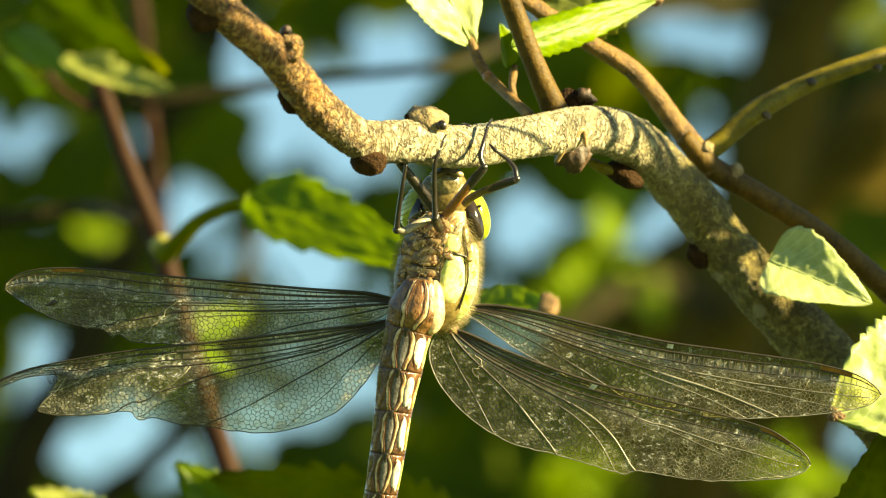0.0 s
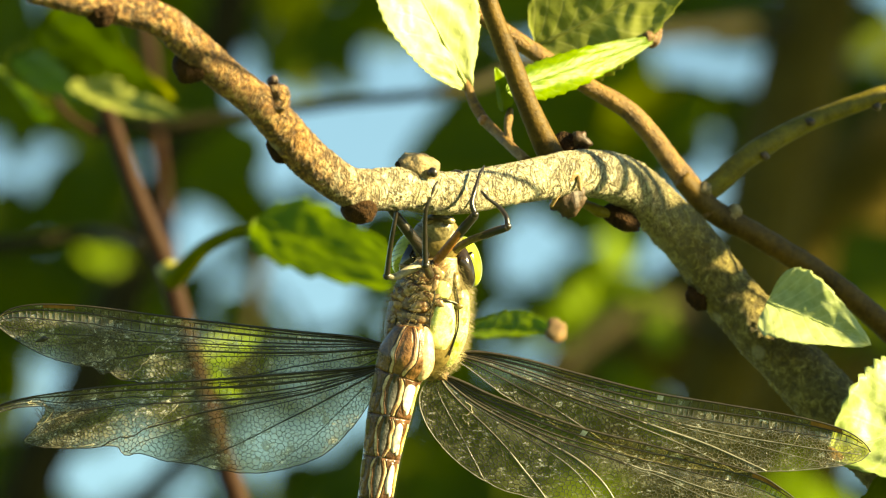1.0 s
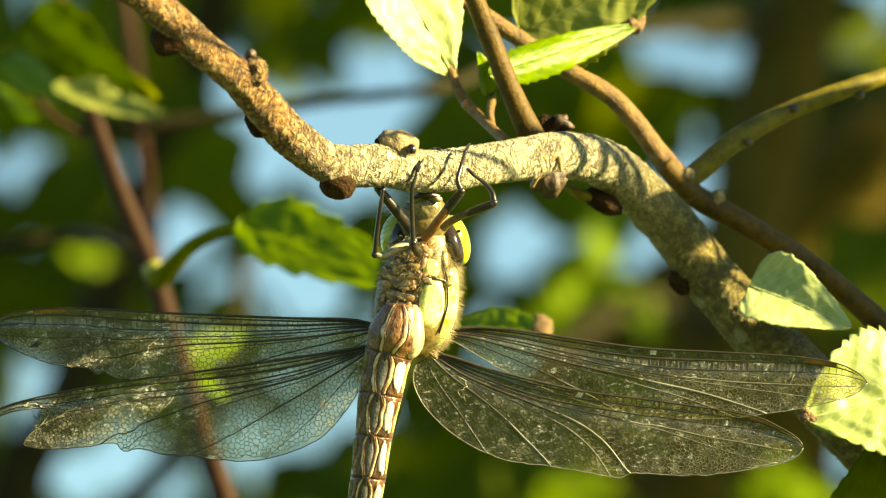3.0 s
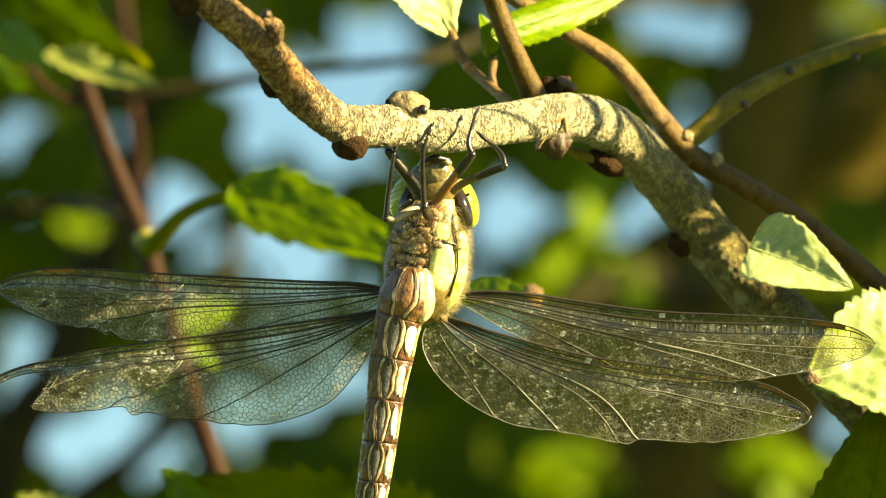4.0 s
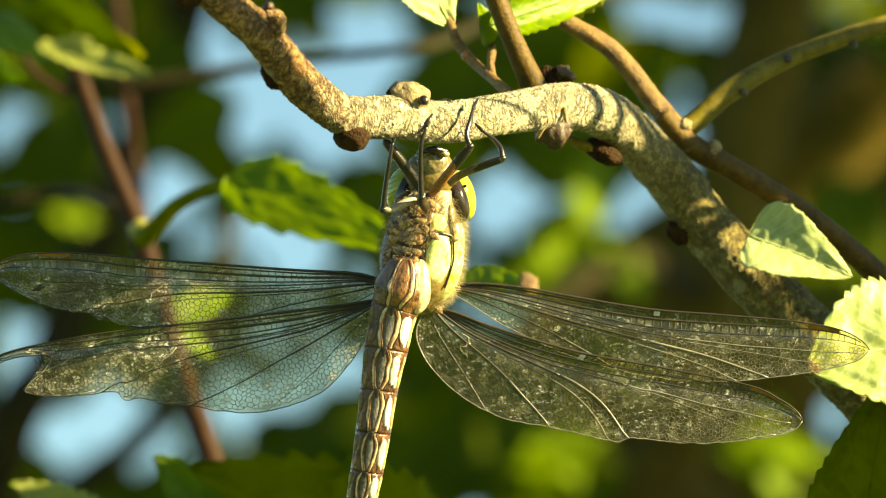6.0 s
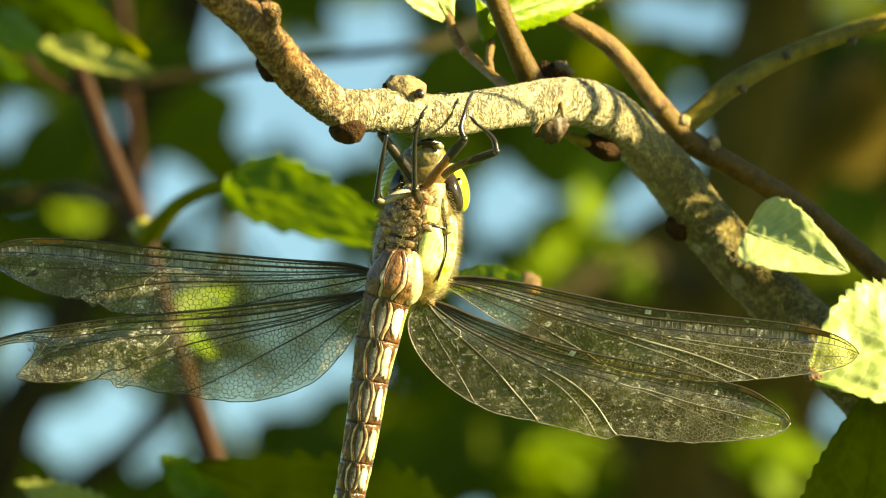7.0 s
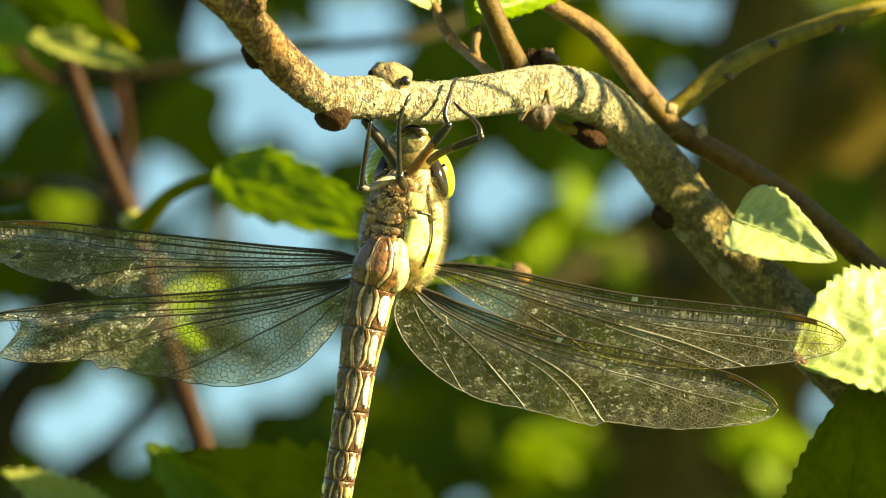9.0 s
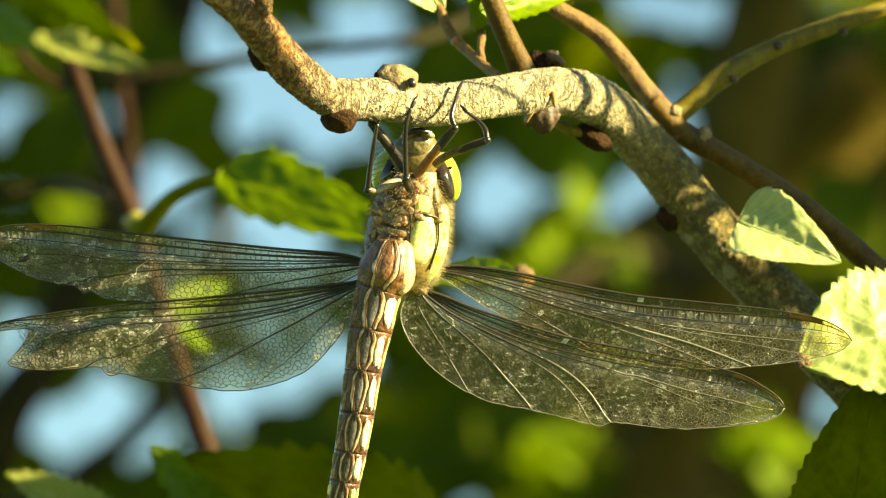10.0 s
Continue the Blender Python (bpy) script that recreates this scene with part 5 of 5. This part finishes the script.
def crease(wing_row, points, radius=0.07):
    """A pale crumpled line across a wing, by share of span and of chord."""
    ob, _, at = wing_row
    r = random.Random(len(points) * 7 + int(points[0][0] * 100))
    bm = bmesh.new()
    line = []
    for (s0, c0), (s1, c1) in zip(points, points[1:]):
        for k in range(5):
            t = k / 5
            q = at(s0 + (s1 - s0) * t + r.uniform(-0.004, 0.004), c0 + (c1 - c0) * t + r.uniform(-0.02, 0.02))
            line.append((q[0], q[1] - 0.05, q[2], radius * r.uniform(0.25, 1.1)))
    tube(bm, line, 5)
    part("crease", bm, CREASE, ob, "pale crumpled crease")


# veins: share of the chord at the root and at the end, share of the span where it ends, bend, radius
VEINS_FORE = [(0.0, 0.0, 1.0, 1.0, 0.15), (0.07, 0.05, 0.48, 1.0, 0.11), (0.16, 0.11, 0.97, 1.0, 0.14), (0.24, 0.30, 0.99, 1.5, 0.09), (0.30, 0.66, 0.97, 2.6, 0.08),
              (0.36, 1.0, 0.93, 4.4, 0.05), (0.42, 1.0, 0.76, 5.0, 0.13), (0.47, 1.0, 0.69, 4.6, 0.06), (0.62, 1.0, 0.42, 2.6, 0.09)]
VEINS_HIND = [(0.0, 0.0, 1.0, 1.0, 0.15), (0.045, 0.04, 0.42, 1.0, 0.11), (0.10, 0.085, 0.97, 1.0, 0.14), (0.15, 0.26, 0.99, 1.5, 0.09), (0.19, 0.60, 0.96, 2.5, 0.08),
              (0.22, 0.95, 0.93, 4.0, 0.05), (0.24, 1.0, 0.615, 4.6, 0.13), (0.28, 1.0, 0.57, 4.2, 0.06), (0.36, 1.0, 0.44, 2.8, 0.11), (0.55, 1.0, 0.30, 2.0, 0.06)]

WINGS = {}
WINGS["right_fore"] = wing("forewing", [(-0.78, -12, -1.63), (2.35, -12, -1.37), (7.58, -12, -2.03), (14.12, -12, -3.46), (22.29, -12, -5.1), (30.46, -12, -6.08), (38.96, -12, -7.13), (44.19, -12, -8.3), (46.81, -12, -9.74), (47.59, -12, -10.79)],
                           [(-0.78, -12, -2.16), (1.05, -12, -3.33), (6.28, -12, -6.8), (14.12, -12, -10.59), (22.62, -12, -13.01), (30.46, -12, -13.79), (36.35, -12, -13.53), (42.23, -12, -12.88), (46.15, -12, -11.96), (47.59, -12, -10.79)],
                           lambda s, c: 0.0, SKIN_DUSTY, VEINS_FORE, True, 1, (0.84, 0.915, 0.10), 0.485, "dusty clear forewing, veins pale with painted glare")
WINGS["right_hind"] = wing("hindwing", [(-2.55, -13, -3.85), (0.39, -13, -4.83), (4.31, -13, -6.46), (14.1, -13, -9.6), (23.9, -13, -11.69), (33.69, -13, -13.97), (37.28, -13, -15.74), (39.18, -13, -17.17), (39.7, -13, -18.22)],
                           [(-2.55, -13, -4.37), (-4.05, -13, -5.16), (-4.57, -13, -7.51), (-3, -13, -10.9), (0.39, -13, -14.3), (4.96, -13, -16.91), (9.53, -13, -17.96), (14.76, -13, -19.2), (18.15, -13, -20.11), (19.98, -13, -19.65), (27.16, -13, -20.5), (35.65, -13, -20.05), (38.79, -13, -19.2), (39.7, -13, -18.22)],
                           lambda s, c: 0.0, SKIN_DUSTY, VEINS_HIND, True, 2, (0.84, 0.92, 0.07), 0.40, "dusty clear hindwing with worn edge, veins pale with painted glare")
WINGS["left_fore"] = wing("forewing", [(-8.89, -12, -0.59), (-12.03, -12, 0.2), (-18.57, -12, 0.85), (-27.92, -12, 1.96), (-34.91, -12, 2.81), (-42.76, -12, 3.86), (-48.64, -12, 4.12), (-51.78, -12, 3.6), (-53.35, -12, 2.55), (-53.61, -12, 1.9)],
                          [(-8.89, -12, -1.9), (-12.03, -12, -3.33), (-17.26, -12, -4.64), (-25.1, -12, -5.56), (-32.3, -12, -5.16), (-38.18, -12, -4.77), (-39.36, -12, -4.45), (-40.53, -12, -3.73), (-41.25, -12, -4.05), (-42.1, -12, -3.2), (-43.41, -12, -2.94), (-47.27, -12, -2.03), (-51.25, -12, 0.07), (-53.61, -12, 1.9)],
                          lambda s, c: 0.0, SKIN_CLEAR, VEINS_FORE, False, 3, (0.78, 0.86, 0.07), 0, "clear dark-veined forewing with a torn hind edge")
WINGS["left_hind"] = wing("hindwing", [(-8.88, -13, -2.94), (-12.01, -13, -3.33), (-18.54, -13, -3.85), (-28.34, -13, -4.57), (-38.13, -13, -5.16), (-44.66, -13, -5.81), (-51.19, -13, -6.86), (-55.11, -13, -8.29), (-56.09, -13, -9.08)],
                          [(-8.88, -13, -3.85), (-10.38, -13, -7.12), (-12.67, -13, -10.38), (-15.93, -13, -13.32), (-20.5, -13, -14.95), (-25.07, -13, -15.34), (-29.64, -13, -14.56), (-30.82, -13, -14.3), (-34.22, -13, -13.84), (-37.09, -13, -12.99), (-38.39, -13, -13.32), (-39.18, -13, -12.73), (-39.96, -13, -12.15), (-45.32, -13, -12.47), (-50.28, -13, -11.69), (-47.93, -13, -9.6), (-46.88, -13, -7.77), (-51.19, -13, -7.77), (-56.09, -13, -9.34)],
                          lambda s, c: 0.0, SKIN_CLEAR, VEINS_HIND, False, 4, (0.86, 0.97, 0.05), 0, "clear dark-veined hindwing with a torn tip")


crease(WINGS["left_fore"], [(0.50, 0.15), (0.56, 0.45), (0.60, 0.75), (0.64, 0.98)], 0.06)
crease(WINGS["left_fore"], [(0.755, 0.96), (0.775, 1.0), (0.79, 0.97)], 0.08)
crease(WINGS["left_hind"], [(0.52, 0.10), (0.60, 0.18), (0.66, 0.14), (0.72, 0.20)], 0.045)
crease(WINGS["left_hind"], [(0.63, 0.93), (0.66, 0.99), (0.69, 0.97)], 0.08)
crease(WINGS["left_hind"], [(0.76, 0.98), (0.83, 0.97), (0.87, 0.93)], 0.06)
crease(WINGS["left_hind"], [(0.70, 0.30), (0.74, 0.55), (0.78, 0.75), (0.80, 0.96)], 0.045)
crease(WINGS["left_hind"], [(0.86, 0.25), (0.88, 0.50), (0.87, 0.80)], 0.055)
crease(WINGS["left_hind"], [(0.48, 0.30), (0.52, 0.55), (0.55, 0.72)], 0.035)
crease(WINGS["left_fore"], [(0.40, 0.02), (0.44, 0.05), (0.50, 0.03), (0.54, 0.06)], 0.06)
crease(WINGS["left_fore"], [(0.62, 0.30), (0.66, 0.36), (0.72, 0.30)], 0.035)
crease(WINGS["right_fore"], [(0.05, 0.02), (0.15, 0.03), (0.30, 0.02), (0.44, 0.03)], 0.05)
crease(WINGS["right_fore"], [(0.82, 0.30), (0.80, 0.70)], 0.035)
crease(WINGS["right_hind"], [(0.12, 0.28), (0.16, 0.36), (0.15, 0.50), (0.19, 0.58)], 0.05)
crease(WINGS["right_hind"], [(0.86, 0.95), (0.90, 0.97), (0.94, 0.93)], 0.06)


def make_hole():
    """A black fleck painted in for the torn hole near the tip of the forewing; the skin itself is not cut."""
    ob, _, at = WINGS["left_fore"]
    bm = bmesh.new()
    lump(bm, Vector((float(at(0.86, 0.70)[0]), float(at(0.86, 0.70)[1]), float(at(0.86, 0.70)[2]))), (0.8, 0.14, 0.36), (0, -20, 0), 0.6, 1.5, 3, 2)
    part("hole_fleck", bm, DARK, ob, "black torn spot")


make_hole()


# ---- movement: the wind sways the branch and lifts the wings ----
SWAY = [  # seconds; shift of the branch's base in millimetres, its turns in degrees
    (0, 0.25, -3.30, -1.18, 1.235, 0.050, -0.106),
    (0.5, 0.07, -3.99, -3.50, 1.796, -0.312, -0.603),
    (1, -0.72, -5.51, -3.01, 1.575, -0.428, -0.921),
    (1.5, -0.54, -7.43, -2.61, 0.842, -0.677, -0.700),
    (2, -2.26, -6.50, -0.17, -0.726, 0.152, -1.753),
    (2.5, -0.39, -4.13, -1.37, 0.595, -0.506, -0.645),
    (2.7, -1.32, -1.58, -1.91, 0.429, 0.060, -1.883),
    (3.8, 0.03, -1.36, -1.09, 0.546, 0.114, -0.308),
    (4, 0.10, -0.17, -0.79, 0.287, -0.185, -0.114),
    (4.5, 0.58, 2.82, -0.33, 0.059, -0.200, 0.188),
    (5, -0.13, 2.13, -0.78, 0.135, 0.116, -0.391),
    (5.5, 0.09, 0.70, -0.71, 0.213, -0.118, -0.169),
    (5.7, 0.35, -1.60, -0.90, 0.518, -0.058, 0.283),
    (6.8, 0.64, 4.43, -0.89, 0.458, -0.235, 0.100),
    (7, 0.13, 1.57, -0.36, 0.175, -0.173, -0.173),
    (7.5, 0.27, 2.12, -0.64, 0.216, -0.163, -0.012),
    (8, -0.03, 1.61, -0.54, 0.173, 0.060, -0.081),
    (8.5, -0.05, -0.29, -0.04, 0.071, 0.103, 0.012),
    (9, -0.39, -0.55, -0.15, 0.137, 0.046, -0.175),
    (9.5, -0.14, 1.00, 0.08, -0.068, 0.152, -0.043),
    (10, -0.15, 1.19, -0.20, 0.079, 0.039, -0.084),
]


def swayed(row):
    """Where the sway carries the plan."""
    base = ORIGIN[perch]
    return Matrix.Translation(base + Vector(row[1:4]) * MM) @ pose(0, 0, 0, *row[4:7]) @ Matrix.Translation(-base)


def motions():
    walk(perch, [(row[0], PLAN @ swayed(row) @ Matrix.Translation(ORIGIN[perch])) for row in SWAY])
    home = ORIGIN[fly]
    rows = [  # seconds; shift right and up in millimetres, turn of the body, of the right fore- and hindwing and of the left ones in degrees
        (0, -0.08, 0.20, 1.31, -1.87, -2.72, 1.13, 1.87),
        (0.5, -0.11, 0.30, -0.48, -1.92, -3.65, -0.41, 1.42),
        (1, -0.10, 0.24, -0.02, -2.44, -1.83, 0.42, 0.42),
        (1.5, 0.29, 0.30, -0.73, 0.37, 1.19, 1.22, 1.22),
        (2, 1.07, 0.26, -1.61, 4.52, 5.49, 4.60, 4.17),
        (2.5, 0.69, -0.04, 1.03, 3.01, 3.89, 4.11, 3.39),
        (2.7, 0.70, -0.06, 1.09, 2.96, 3.67, 3.86, 3.27),
        (3.8, 0.72, -0.15, 1.42, 2.69, 2.49, 2.51, 2.57),
        (4, 0.72, -0.17, 1.48, 2.64, 2.27, 2.27, 2.44),
        (4.5, 0.66, -0.16, 0.60, 2.38, 1.97, 2.16, 2.06),
        (5, 0.70, -0.09, 0.32, 3.02, 2.62, 2.68, 2.67),
        (5.5, 0.62, -0.14, 0.93, 1.93, 1.20, 2.04, 2.08),
        (5.7, 0.56, -0.14, 0.76, 1.79, 1.08, 2.03, 2.10),
        (6.8, 0.26, -0.11, -0.20, 1.03, 0.41, 1.96, 2.22),
        (7, 0.21, -0.10, -0.37, 0.89, 0.29, 1.95, 2.24),
        (7.5, -0.14, 0.02, -0.40, -0.57, -1.18, -0.01, 0.71),
        (8, -0.07, 0.04, -0.54, -0.07, -0.24, 0.29, 0.44),
        (8.5, -0.00, -0.00, -0.00, 0.01, 0.01, -0.01, -0.00),
        (9, 0.00, -0.02, 0.45, 0.04, -0.30, 0.29, -0.01),
        (9.5, 0.11, -0.03, 0.41, 0.46, 0.26, 0.69, 0.80),
        (10, 0.09, -0.08, 0.28, 0.62, 0.33, 0.60, 1.15),
    ]
    walk(fly, [(row[0], PLAN @ swayed(sway) @ Matrix.Translation(home + Vector((row[1], 0, row[2])) * MM) @ pose(0, 0, 0, 0, -row[3], 0)) for row, sway in zip(rows, SWAY)])
    for column, key in enumerate(("right_fore", "right_hind", "left_fore", "left_hind"), 4):
        ob, pivot, _ = WINGS[key]
        hinge = Matrix.Translation(Vector(pivot) * MM - home)
        walk(ob, [(row[0], hinge @ pose(0, 0, 0, 0, -row[column], 0)) for row in rows])
    rest = big_leaf.matrix_basis.copy()
    walk(big_leaf, [(t, Matrix.Translation(rest.translation) @ pose(0, 0, 0, 0, a, 0) @ rest.to_3x3().to_4x4()) for t, a in
                    [(0, -2.6), (1.0, -2), (1.5, -2), (2.0, -1), (2.5, 5.5), (4.0, 5), (5.5, 5.5), (7.0, 0), (7.5, -1.5), (8.5, 0), (9.0, 1.5), (10, 1.5)]])


motions()
